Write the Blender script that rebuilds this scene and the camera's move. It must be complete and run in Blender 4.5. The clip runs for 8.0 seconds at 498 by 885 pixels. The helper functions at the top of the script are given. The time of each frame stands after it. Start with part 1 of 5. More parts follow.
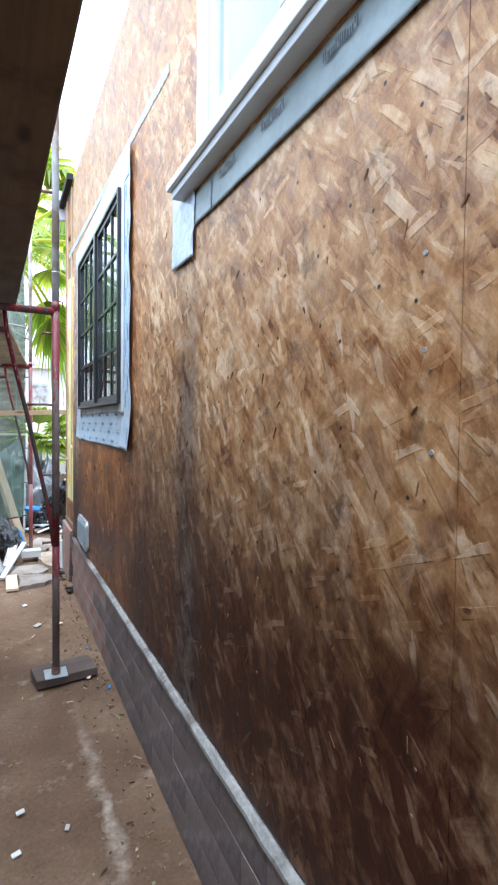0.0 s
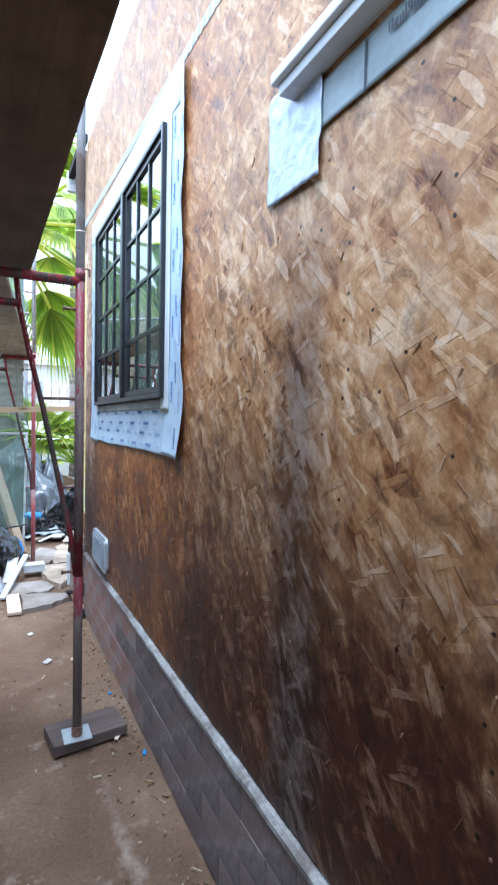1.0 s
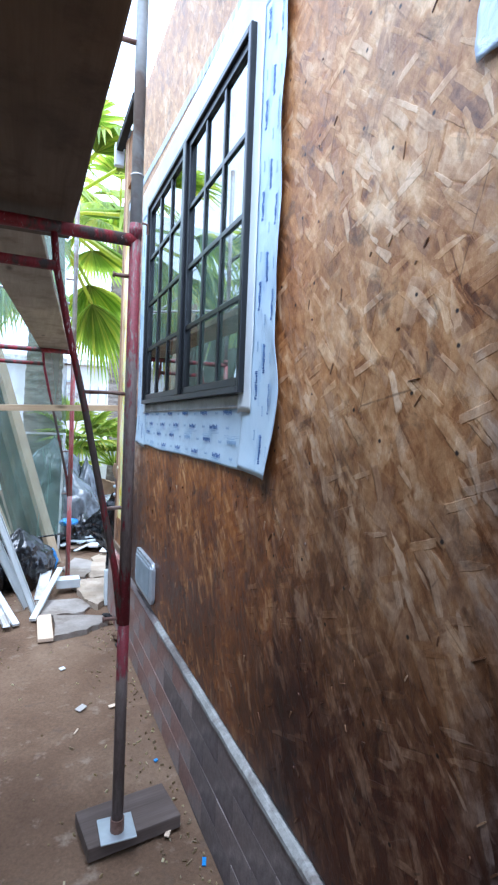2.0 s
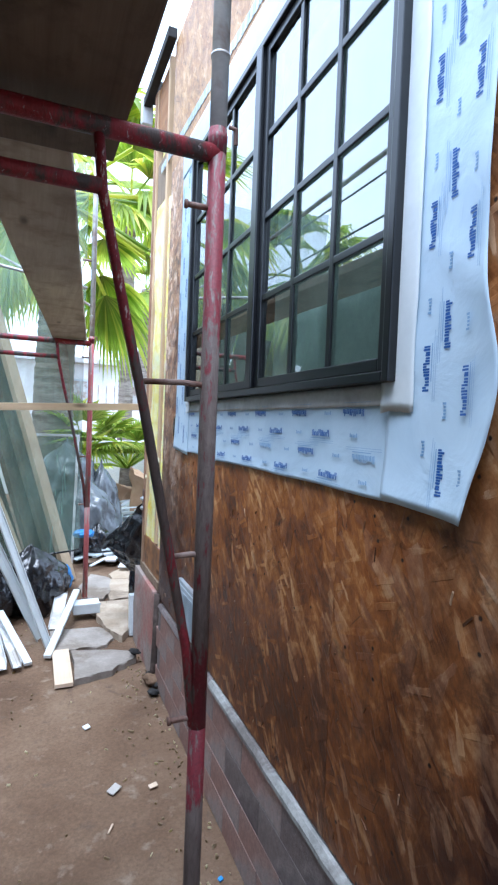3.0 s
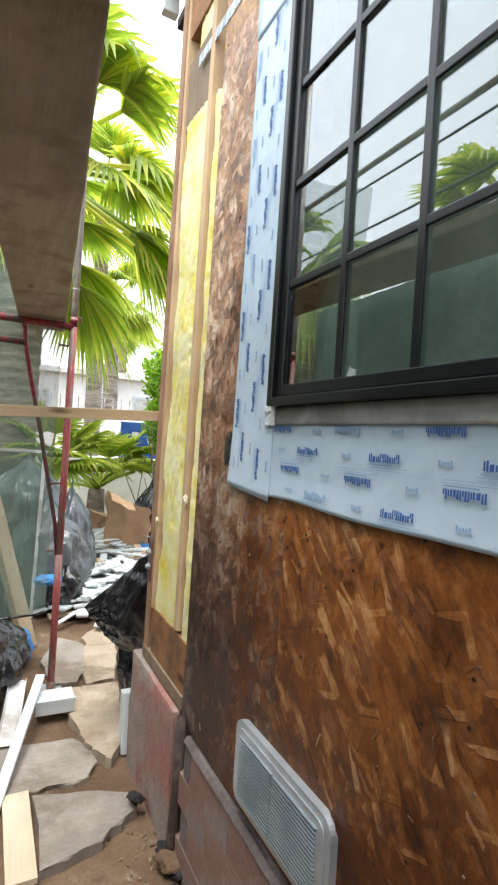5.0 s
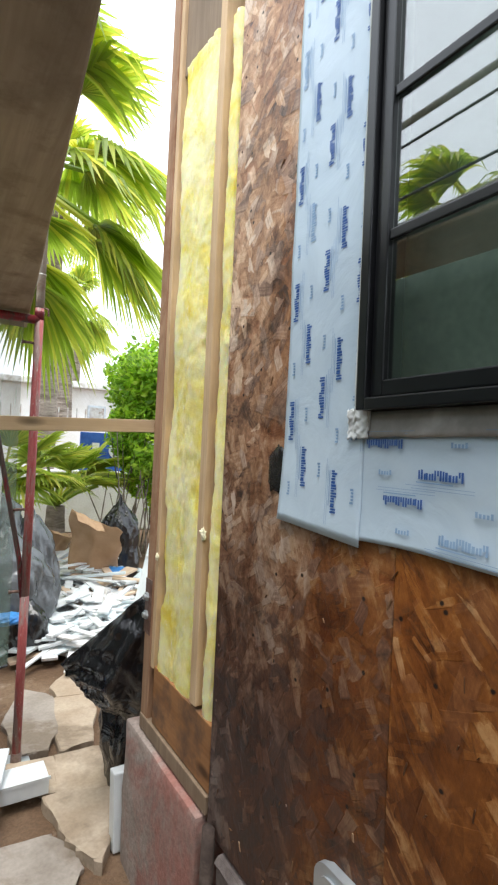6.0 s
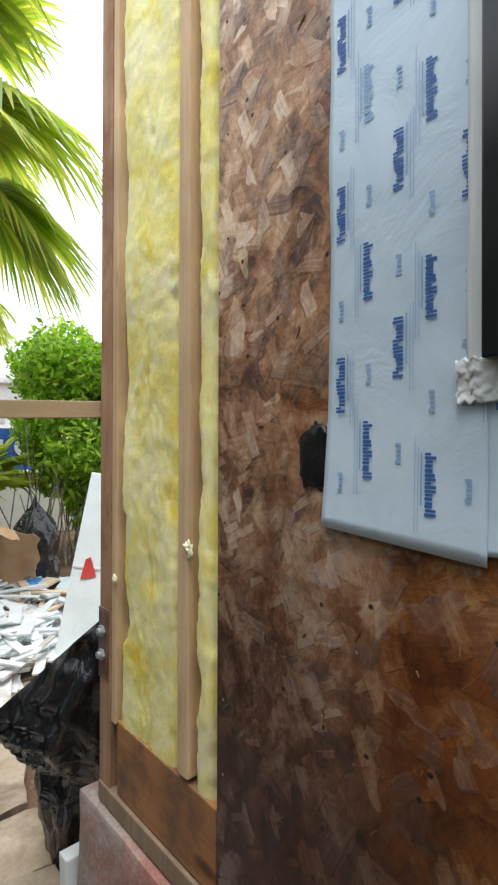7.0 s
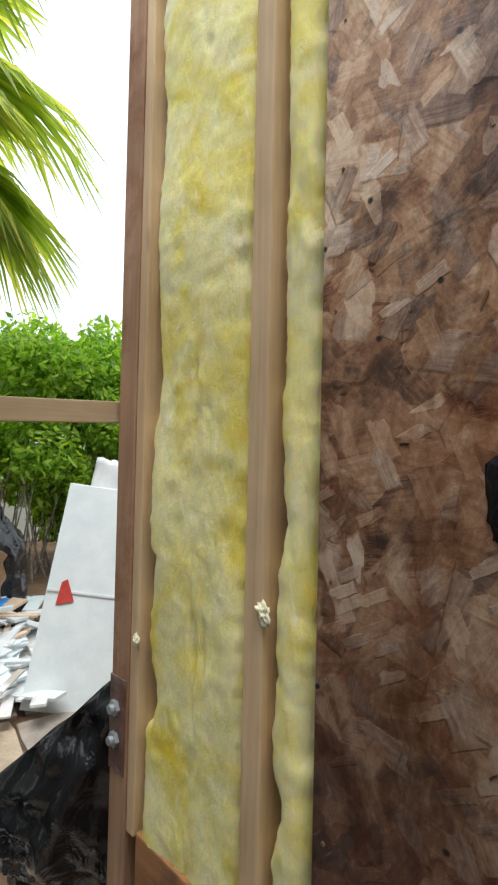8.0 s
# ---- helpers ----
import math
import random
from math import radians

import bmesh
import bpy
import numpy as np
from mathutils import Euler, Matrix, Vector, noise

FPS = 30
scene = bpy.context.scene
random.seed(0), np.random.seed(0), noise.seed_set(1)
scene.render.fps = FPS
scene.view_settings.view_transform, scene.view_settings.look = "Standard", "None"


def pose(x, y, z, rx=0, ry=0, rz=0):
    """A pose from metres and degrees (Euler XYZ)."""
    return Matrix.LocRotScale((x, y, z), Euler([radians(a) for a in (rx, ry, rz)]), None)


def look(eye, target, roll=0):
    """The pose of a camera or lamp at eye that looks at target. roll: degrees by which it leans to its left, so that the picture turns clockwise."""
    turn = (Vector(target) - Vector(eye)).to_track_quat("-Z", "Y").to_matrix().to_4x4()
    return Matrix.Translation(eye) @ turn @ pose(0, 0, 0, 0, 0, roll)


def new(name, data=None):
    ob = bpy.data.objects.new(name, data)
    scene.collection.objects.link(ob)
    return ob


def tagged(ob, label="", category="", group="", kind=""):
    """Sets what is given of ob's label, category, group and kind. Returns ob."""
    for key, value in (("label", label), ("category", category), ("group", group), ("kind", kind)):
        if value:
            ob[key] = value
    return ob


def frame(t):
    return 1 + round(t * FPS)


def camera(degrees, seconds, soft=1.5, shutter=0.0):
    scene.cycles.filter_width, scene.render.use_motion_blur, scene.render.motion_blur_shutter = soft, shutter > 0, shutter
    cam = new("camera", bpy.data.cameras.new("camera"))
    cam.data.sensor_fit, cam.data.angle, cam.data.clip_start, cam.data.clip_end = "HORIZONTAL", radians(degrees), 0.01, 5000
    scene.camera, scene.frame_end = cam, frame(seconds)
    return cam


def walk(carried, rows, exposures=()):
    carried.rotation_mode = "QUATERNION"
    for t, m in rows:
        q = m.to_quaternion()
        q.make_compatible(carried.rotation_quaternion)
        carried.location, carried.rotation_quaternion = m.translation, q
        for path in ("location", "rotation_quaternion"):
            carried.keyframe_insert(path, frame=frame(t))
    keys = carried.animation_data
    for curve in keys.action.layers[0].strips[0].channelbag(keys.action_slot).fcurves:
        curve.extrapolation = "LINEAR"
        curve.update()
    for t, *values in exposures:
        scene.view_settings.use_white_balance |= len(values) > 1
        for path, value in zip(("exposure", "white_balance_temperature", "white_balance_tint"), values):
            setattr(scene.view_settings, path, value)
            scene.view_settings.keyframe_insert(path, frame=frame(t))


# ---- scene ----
cam = camera(51.5, 8.0, 2.3)
LIGHTNESS = ((0, 1.46, 5450, 10), (1.0, 1.46, 5020, 10), (1.5, 1.42, 4980, 10), (3.0, 1.3, 5150, 10), (3.6, 1.2, 5900, 10), (4.5, 1.1, 6350, 10), (5.2, 1.05, 6450, 10), (6.4, 0.76, 6450, 10), (8.0, 0.40, 6420, 10))
PATH = [
    (0, (0.052, -0.017, 1.472), (0.925, 1.781, 1.401), 0.7),
    (0.5, (-0.001, 0.331, 1.471), (0.868, 2.13, 1.397), 1.2),
    (1, (-0.015, 0.652, 1.473), (0.883, 2.438, 1.399), 1.1),
    (1.5, (0.047, 1.017, 1.479), (0.877, 2.836, 1.405), 0.8),
    (1.7, (0.045, 1.107, 1.471), (0.843, 2.94, 1.406), 1.7),
    (2.8, (-0.025, 1.772, 1.486), (0.747, 3.615, 1.417), 2.6),
    (3, (-0.023, 1.904, 1.478), (0.743, 3.751, 1.41), 2.2),
    (3.5, (-0.008, 2.221, 1.497), (0.649, 4.109, 1.438), 3.2),
    (4, (-0.067, 2.505, 1.496), (0.71, 4.348, 1.483), 5.3),
    (4.5, (-0.086, 2.759, 1.498), (0.838, 4.533, 1.514), 5.2),
    (5, (-0.024, 3.072, 1.477), (0.877, 4.858, 1.478), 3.7),
    (5.2, (0.004, 3.172, 1.495), (0.899, 4.961, 1.497), 3.6),
    (6.3, (-0.042, 3.674, 1.489), (1.11, 5.308, 1.536), 1.6),
    (6.5, (-0.041, 3.738, 1.49), (1.183, 5.319, 1.525), 0.9),
    (7, (0.013, 3.981, 1.473), (1.335, 5.482, 1.481), 0.2),
    (7.5, (0.081, 4.207, 1.515), (1.414, 5.698, 1.527), 0.3),
    (8, (0.075, 4.363, 1.491), (1.492, 5.775, 1.529), 1.3),
]
walk(cam, [(t, look(eye, target, roll)) for t, eye, target, roll in PATH], LIGHTNESS)

# ---- light: bright overcast sky ----
world = bpy.data.worlds.new("overcast_sky")
scene.world = world
world.use_nodes = True
wn = world.node_tree.nodes
sky = wn.new("ShaderNodeTexSky")
sky.sky_type = "NISHITA"
sky.sun_disc = False
sky.sun_elevation, sky.sun_rotation = radians(75), radians(225)
sky.air_density, sky.dust_density, sky.ozone_density = 1.0, 6.0, 1.0
wn["Background"].inputs["Strength"].default_value = 0.15
# cloud cover: the clear sky is veiled by an even bright layer
veil = wn.new("ShaderNodeMix")
veil.data_type = "RGBA"
veil.inputs[0].default_value = 0.85
veil.inputs[7].default_value = (8.6, 9.2, 9.9, 1)
world.node_tree.links.new(sky.outputs[0], veil.inputs[6])
world.node_tree.links.new(veil.outputs[2], wn["Background"].inputs[0])
sun = new("sun", bpy.data.lights.new("sun", "SUN"))
sun.data.energy, sun.data.angle, sun.data.color = 2.2, radians(35), (1.0, 0.97, 0.93)
sun.matrix_world = look((0, 0, 10), (1.7, 1.6, 10 - 8.5))


# ---- materials ----
class Nodes:
    """A node material under construction."""

    def __init__(self, name):
        self.m = bpy.data.materials.new(name)
        self.m.use_nodes = True
        self.t = self.m.node_tree
        self.b = self.t.nodes["Principled BSDF"]
        self.out = self.t.nodes["Material Output"]

    def n(self, kind, **kw):
        node = self.t.nodes.new(kind)
        for k, v in kw.items():
            node.inputs[k].default_value = v
        return node

    def link(self, a, b):
        self.t.links.new(a, b)

    def pos(self):
        return self.n("ShaderNodeTexCoord").outputs["Object"]

    def mapped(self, vec, scale=(1, 1, 1), rot=(0, 0, 0), loc=(0, 0, 0)):
        m = self.n("ShaderNodeMapping")
        m.inputs["Scale"].default_value, m.inputs["Rotation"].default_value, m.inputs["Location"].default_value = scale, rot, loc
        self.link(vec, m.inputs["Vector"])
        return m.outputs[0]

    def noise(self, vec, scale, detail=4.0, rough=0.55, dist=0.0):
        x = self.n("ShaderNodeTexNoise", Scale=scale, Detail=detail, Roughness=rough, Distortion=dist)
        self.link(vec, x.inputs["Vector"])
        return x.outputs["Fac"]

    def math(self, op, a, b=0.0, c=None, clamp=False):
        x = self.t.nodes.new("ShaderNodeMath")
        x.operation, x.use_clamp = op, clamp
        for i, v in enumerate((a, b) if c is None else (a, b, c)):
            if isinstance(v, (int, float)):
                x.inputs[i].default_value = v
            else:
                self.link(v, x.inputs[i])
        return x.outputs[0]

    def ramp(self, fac, stops):
        x = self.t.nodes.new("ShaderNodeValToRGB")
        e = x.color_ramp.elements
        while len(e) < len(stops):
            e.new(0.5)
        for el, (p, c) in zip(e, stops):
            el.position = p
            el.color = (*c, 1) if len(c) == 3 else c
        self.link(fac, x.inputs[0])
        return x.outputs[0]

    def step(self, fac, lo, hi):
        x = self.n("ShaderNodeMapRange")
        x.inputs[1].default_value, x.inputs[2].default_value = lo, hi
        self.link(fac, x.inputs[0])
        return x.outputs[0]

    def mix(self, fac, a, b, blend="MIX"):
        x = self.t.nodes.new("ShaderNodeMix")
        x.data_type, x.blend_type = "RGBA", blend
        for i, v in ((0, fac), (6, a), (7, b)):
            if isinstance(v, (int, float)):
                x.inputs[i].default_value = v
            elif isinstance(v, tuple):
                x.inputs[i].default_value = (*v, 1)
            else:
                self.link(v, x.inputs[i])
        return x.outputs[2]

    def bump(self, height, strength=0.3, dist=0.01):
        x = self.n("ShaderNodeBump", Strength=strength, Distance=dist)
        self.link(height, x.inputs["Height"])
        self.link(x.outputs[0], self.b.inputs["Normal"])

    def done(self, color=None, rough=0.6, metal=0.0, spec=0.5):
        if color is not None:
            if isinstance(color, tuple):
                self.b.inputs["Base Color"].default_value = (*color, 1)
            else:
                self.link(color, self.b.inputs["Base Color"])
        if isinstance(rough, (int, float)):
            self.b.inputs["Roughness"].default_value = rough
        else:
            self.link(rough, self.b.inputs["Roughness"])
        self.b.inputs["Metallic"].default_value = metal
        self.b.inputs["Specular IOR Level"].default_value = spec
        return self.m


def worn(name, a, b, c=None, scale=8.0, rough=0.7, metal=0.0, stretch=(1, 1, 1), bump=0.2, fine=60.0, spec=0.4, random_tint=0.0, chip=None, sharp=0.11, lo=0.49):
    """A surface that varies between a and b, with fine grain and stains towards c."""
    k = Nodes(name)
    p = k.mapped(k.pos(), stretch)
    big, small = k.noise(p, scale, 5), k.noise(p, fine, 4, 0.6)
    col = k.mix(k.step(big, 0.35, 0.65), a, b)
    if c:
        col = k.mix(k.step(k.noise(p, scale * 0.37, 6, 0.65, 0.4), lo, lo + sharp), col, c)
    if chip:
        col = k.mix(k.step(k.noise(p, scale * 3.1, 6, 0.7, 0.6), 0.625, 0.65), col, chip)
    g = k.ramp(small, [(0.25, (1 - 1.2 * min(bump, 0.25),) * 3), (0.75, (1 + 0.6 * min(bump, 0.25),) * 3)])
    col = k.mix(1.0, col, g, "MULTIPLY")
    if random_tint:
        r = k.n("ShaderNodeObjectInfo").outputs["Random"]
        r2 = k.ramp(r, [(0, (1 - random_tint,) * 3), (1, (1 + random_tint,) * 3)])
        col = k.mix(1.0, col, r2, "MULTIPLY")
    k.bump(k.math("ADD", k.math("MULTIPLY", big, 0.6), small), bump, 0.006)
    return k.done(col, rough, metal, spec)


def wood(name, a, b, axis="z", rough=0.7, knots=True, grain=26.0, dirt=None):
    """Sawn timber with grain along an axis, and a few knots."""
    k = Nodes(name)
    s = {"x": (0.05, 1, 1), "y": (1, 0.05, 1), "z": (1, 1, 0.05)}[axis]
    p = k.pos()
    w = k.noise(k.mapped(p, s), grain, 6, 0.6, 0.6)
    f = k.noise(k.mapped(p, s), grain * 6, 3)
    col = k.mix(k.step(k.math("ADD", k.math("MULTIPLY", w, 0.7), k.math("MULTIPLY", f, 0.3)), 0.34, 0.64), a, b)
    if knots:
        v = k.n("ShaderNodeTexVoronoi", Scale=3.2)
        ks = {"x": (0.7, 2, 2), "y": (2, 0.7, 2), "z": (2, 2, 0.7)}[axis]
        k.link(k.mapped(p, ks), v.inputs["Vector"])
        col = k.mix(k.step(v.outputs["Distance"], 0.13, 0.05), col, tuple(x * 0.35 for x in a))
    big = k.noise(p, 3.0, 5)
    col = k.mix(1.0, col, k.ramp(big, [(0.3, (0.78, 0.76, 0.74)), (0.7, (1.1, 1.1, 1.1))]), "MULTIPLY")
    if dirt:
        col = k.mix(k.step(k.noise(p, 7, 6, 0.65), 0.5, 0.68), col, dirt)
    k.bump(k.math("ADD", w, k.math("MULTIPLY", f, 0.5)), 0.25, 0.004)
    return k.done(col, rough, 0, 0.3)


def osb(name, stops, stain_y=(), wet=0.0, grey=0.0, other=None, large=1.0, vary=0.35, soak=(0.27, 0.195, 0.165), contrast=1.0, wet_z=(1.42, 0.72), dry=None, mould=0.0, poly=0.54, fibre=0.58, keep=0.3, flakes=None, blotch=0.5):
    """Oriented strand board: layers of overlapping wood strands in several directions, with water stains."""
    k = Nodes(name)
    p = k.pos()
    sep = k.n("ShaderNodeSeparateXYZ")
    k.link(p, sep.inputs[0])
    flat = k.n("ShaderNodeCombineXYZ")
    k.link(sep.outputs["Y"], flat.inputs[0])
    k.link(sep.outputs["Z"], flat.inputs[1])
    wob = k.n("ShaderNodeTexNoise", Scale=38.0, Detail=6.0, Roughness=0.65)
    k.link(flat.outputs[0], wob.inputs["Vector"])
    off = k.t.nodes.new("ShaderNodeVectorMath")
    off.operation = "MULTIPLY_ADD"
    k.link(wob.outputs["Color"], off.inputs[0])
    off.inputs[1].default_value = (0.006, 0.006, 0)
    k.link(flat.outputs[0], off.inputs[2])
    base = off.outputs[0]
    value = height = crack = hue = None
    layers = flakes or ((-0.9, 8, 19, 0.0, 0.8), (0.6, 8, 20, 0.4, 0.65), (-1.3, 9, 22, 0.45, 0.65), (-0.5, 7, 17, 0.55, 0.65), (1.3, 11, 25, 0.6, 0.65), (-0.95, 9, 32, 0.66, 0.7), (-0.8, 11, 40, 0.8, 0.8), (-1.2, 13, 56, 0.84, 0.8), (0.35, 16, 70, 0.9, 0.7), (-0.7, 20, 110, 0.88, 0.7))
    for i, (ang, sx, sy, cut, opaque) in enumerate(layers):
        q = k.mapped(k.mapped(base, (1, 1, 1), (0, 0, ang), (i * 3.7, i * 1.9, 0)), (sx / large, sy / large, 1))
        v = k.n("ShaderNodeTexVoronoi", Scale=1.0)
        v.voronoi_dimensions, v.distance = "2D", "CHEBYCHEV"
        k.link(q, v.inputs["Vector"])
        rgb = k.n("ShaderNodeSeparateColor")
        k.link(v.outputs["Color"], rgb.inputs[0])
        streak = k.noise(k.mapped(q, (0.5, 6, 1)), 1.0, 6, 0.75)
        bright = 0.2 if i > 5 else 0.03
        val = k.math("ADD", k.math("MULTIPLY_ADD", rgb.outputs[0], poly, bright - 0.06 + (0.54 - poly) / 2 + (0.58 - fibre) / 2), k.math("MULTIPLY", streak, fibre))
        rim = k.math("MULTIPLY", k.step(v.outputs["Distance"], 0.4, 0.5), k.math("GREATER_THAN", streak, 0.5))
        if value is None:
            value, height, crack, hue = val, rgb.outputs[1], rim, rgb.outputs[1]
        else:
            on = k.math("MULTIPLY", k.math("GREATER_THAN", rgb.outputs[2], cut), k.step(v.outputs["Distance"], 0.55, 0.45))
            mask = k.math("MULTIPLY", k.math("MULTIPLY", on, opaque), k.step(rgb.outputs[1], -0.5, 0.8))
            mixed = []
            for old, fresh in ((value, val), (height, k.math("ADD", rgb.outputs[1], 0.12 * i)), (crack, rim), (hue, rgb.outputs[1])):
                m = k.t.nodes.new("ShaderNodeMix")
                k.link(mask, m.inputs[0]), k.link(old, m.inputs[2]), k.link(fresh, m.inputs[3])
                mixed.append(m.outputs[0])
            value, height, crack, hue = mixed
    patch, grain = k.noise(base, 3.4, 8, 0.68, 0.4), k.noise(k.mapped(base, (1, 0.5, 1)), 55, 6, 0.75)
    value = k.math("ADD", value, k.math("MULTIPLY", k.math("SUBTRACT", patch, 0.5), 0.9))
    value = k.math("ADD", value, k.math("MULTIPLY", k.math("SUBTRACT", grain, 0.5), 0.5))
    value = k.math("ADD", value, k.math("MULTIPLY", k.math("SUBTRACT", k.noise(k.mapped(k.mapped(base, (1, 1, 1), (0, 0, -0.9)), (0.8, 1.3, 1)), 15, 5, 0.6, 0.6), 0.5), blotch))
    value = k.math("SUBTRACT", value, k.math("MULTIPLY", crack, 0.22))
    value = k.math("MULTIPLY_ADD", value, contrast, 0.5 - 0.5 * contrast, clamp=True)
    soft = k.noise(k.mapped(flat.outputs[0], (1, 0.35, 1)), 5.0, 7, 0.7, 0.6)
    col = k.ramp(value, stops)
    if other:
        far = k.step(k.math("ADD", sep.outputs["Y"], k.math("MULTIPLY", k.math("SUBTRACT", soft, 0.5), 0.9)), other[1], other[2])
        col = k.mix(far, col, k.ramp(value, other[0]))
    # single strands greyer or redder than the rest
    pale = k.n("ShaderNodeHueSaturation", Saturation=0.5, Value=0.95)
    k.link(col, pale.inputs["Color"])
    warm = k.n("ShaderNodeHueSaturation", Hue=0.485, Saturation=1.15, Value=0.85)
    k.link(col, warm.inputs["Color"])
    col = k.mix(k.math("MULTIPLY", k.step(hue, 0.62, 0.75), vary), col, pale.outputs[0])
    col = k.mix(k.math("MULTIPLY", k.step(hue, 0.36, 0.26), vary), col, warm.outputs[0])
    # scratches and open edges of strands
    ln = k.n("ShaderNodeTexVoronoi", Scale=8.0 / large)
    ln.voronoi_dimensions, ln.feature = "2D", "DISTANCE_TO_EDGE"
    k.link(k.mapped(base, (1, 0.6, 1), (0, 0, 0.7)), ln.inputs["Vector"])
    gap = k.math("MULTIPLY", k.step(ln.outputs["Distance"], 0.014, 0.004), k.step(k.noise(base, 12.0, 3), 0.55, 0.62))
    col = k.mix(k.math("MULTIPLY", gap, 0.5), col, (0.03, 0.016, 0.01))
    # nail holes and specks
    sp = k.n("ShaderNodeTexVoronoi", Scale=11.0)
    sp.voronoi_dimensions = "2D"
    k.link(base, sp.inputs["Vector"])
    srgb = k.n("ShaderNodeSeparateColor")
    k.link(sp.outputs["Color"], srgb.inputs[0])
    col = k.mix(k.math("MULTIPLY", k.step(sp.outputs["Distance"], 0.06, 0.03), k.math("GREATER_THAN", srgb.outputs[0], 0.68)), col, (0.02, 0.012, 0.01))
    smudge = k.noise(flat.outputs[0], 9.0, 8, 0.72, 0.5)
    col = k.mix(k.math("MULTIPLY", k.step(smudge, 0.44, 0.33), 0.6), col, (0.045, 0.028, 0.022))
    if wet:
        low = k.step(k.math("ADD", sep.outputs["Z"], k.math("MULTIPLY", k.math("SUBTRACT", soft, 0.5), 1.0)), *wet_z)
        if dry:
            low = k.math("MULTIPLY", low, k.math("MULTIPLY_ADD", k.step(k.math("ADD", sep.outputs["Y"], k.math("MULTIPLY", k.math("SUBTRACT", soft, 0.5), 0.3)), dry[0], dry[1]), -dry[2], 1.0))
        col = k.mix(k.math("MULTIPLY", k.math("MULTIPLY", low, wet), k.math("MULTIPLY_ADD", k.step(value, 0.52, 0.8), -keep, 1.0)), col, soak, "MULTIPLY")
    if mould:
        # black mould blooms and open fibre cracks in the weathered face
        bloom = k.math("MULTIPLY", k.step(k.noise(base, 4.2, 8, 0.7, 0.7), 0.52, 0.66), k.step(k.noise(base, 42, 5, 0.7), 0.36, 0.6))
        split = k.noise(k.mapped(k.mapped(base, (1, 1, 1), (0, 0, 0.8)), (5, 60, 1)), 1.0, 7, 0.75, 0.8)
        split2 = k.noise(k.mapped(k.mapped(base, (1, 1, 1), (0, 0, 2.1)), (6, 70, 1)), 1.0, 7, 0.75, 0.8)
        col = k.mix(k.math("MULTIPLY", k.step(split, 0.40, 0.30), 0.75 * mould), col, (0.035, 0.02, 0.016))
        col = k.mix(k.math("MULTIPLY", k.step(split2, 0.38, 0.29), 0.75 * mould), col, (0.04, 0.022, 0.017))
        col = k.mix(k.math("MULTIPLY", k.step(split, 0.62, 0.75), 0.5 * mould), col, (0.55, 0.42, 0.33))
        col = k.mix(k.math("MULTIPLY", bloom, mould), col, (0.014, 0.012, 0.012))
    for y0, half, strength, top, tone in stain_y:
        d = k.math("ABSOLUTE", k.math("SUBTRACT", k.math("ADD", sep.outputs["Y"], k.math("MULTIPLY", k.math("SUBTRACT", soft, 0.5), 0.35)), y0))
        band = k.step(d, half, half * 0.25)
        fade = k.step(k.math("ADD", sep.outputs["Z"], k.math("MULTIPLY", soft, 0.6)), top + 0.45, top)
        fac = k.math("MULTIPLY", k.math("MULTIPLY", band, fade), strength)
        col = k.mix(k.math("MULTIPLY", fac, 0.8), col, (0.42 * tone, 0.38 * tone, 0.38 * tone), "MULTIPLY")
        col = k.mix(k.math("MULTIPLY", fac, k.math("MULTIPLY", k.step(value, 0.42, 0.75), 0.6 * tone)), col, (0.25, 0.215, 0.2))
    if grey:
        col = k.mix(k.math("MULTIPLY", k.step(soft, 0.45, 0.62), grey), col, (0.24, 0.19, 0.18))
    k.bump(k.math("ADD", height, k.math("MULTIPLY", grain, 0.8)), 0.45, 0.003)
    return k.done(col, k.ramp(value, [(0.2, (0.40,) * 3), (0.8, (0.60,) * 3)]), 0, 0.4)


TAN = [(0.12, (0.10, 0.034, 0.010)), (0.36, (0.29, 0.132, 0.046)), (0.58, (0.47, 0.262, 0.112)), (0.85, (0.70, 0.49, 0.29))]
ORANGE = [(0.15, (0.085, 0.025, 0.005)), (0.4, (0.25, 0.077, 0.013)), (0.64, (0.40, 0.145, 0.029)), (0.92, (0.66, 0.37, 0.15))]
GREYED = [(0.15, (0.055, 0.022, 0.012)), (0.38, (0.25, 0.122, 0.064)), (0.58, (0.50, 0.29, 0.165)), (0.85, (0.82, 0.62, 0.44))]
M_OSB_TAN = osb("osb_tan", TAN, ((1.72, 0.16, 0.95, 1.95, 0.7), (2.66, 0.05, 1.0, 0.45, 0.12), (2.45, 0.20, 0.5, 0.85, 0.25)), wet=1.0, other=(ORANGE, 2.15, 2.75), large=1.1, vary=0.2, poly=0.30, fibre=0.5, soak=(0.105, 0.042, 0.026), contrast=1.0, wet_z=(1.62, 0.92), dry=(2.5, 2.85, 0.45), keep=0.16, mould=0.35, blotch=0.85)
M_OSB_UPPER = osb("osb_pale", TAN, large=1.1, vary=0.2, poly=0.30, fibre=0.5, contrast=0.8, blotch=0.7)
M_OSB_ORANGE = osb("osb_orange", ORANGE, ((2.98, 0.03, 0.4, 1.2, 0.5),), wet=0.8, vary=0.12, poly=0.40, large=1.05, soak=(0.12, 0.055, 0.032), wet_z=(1.5, 0.7), blotch=0.6, keep=0.4)
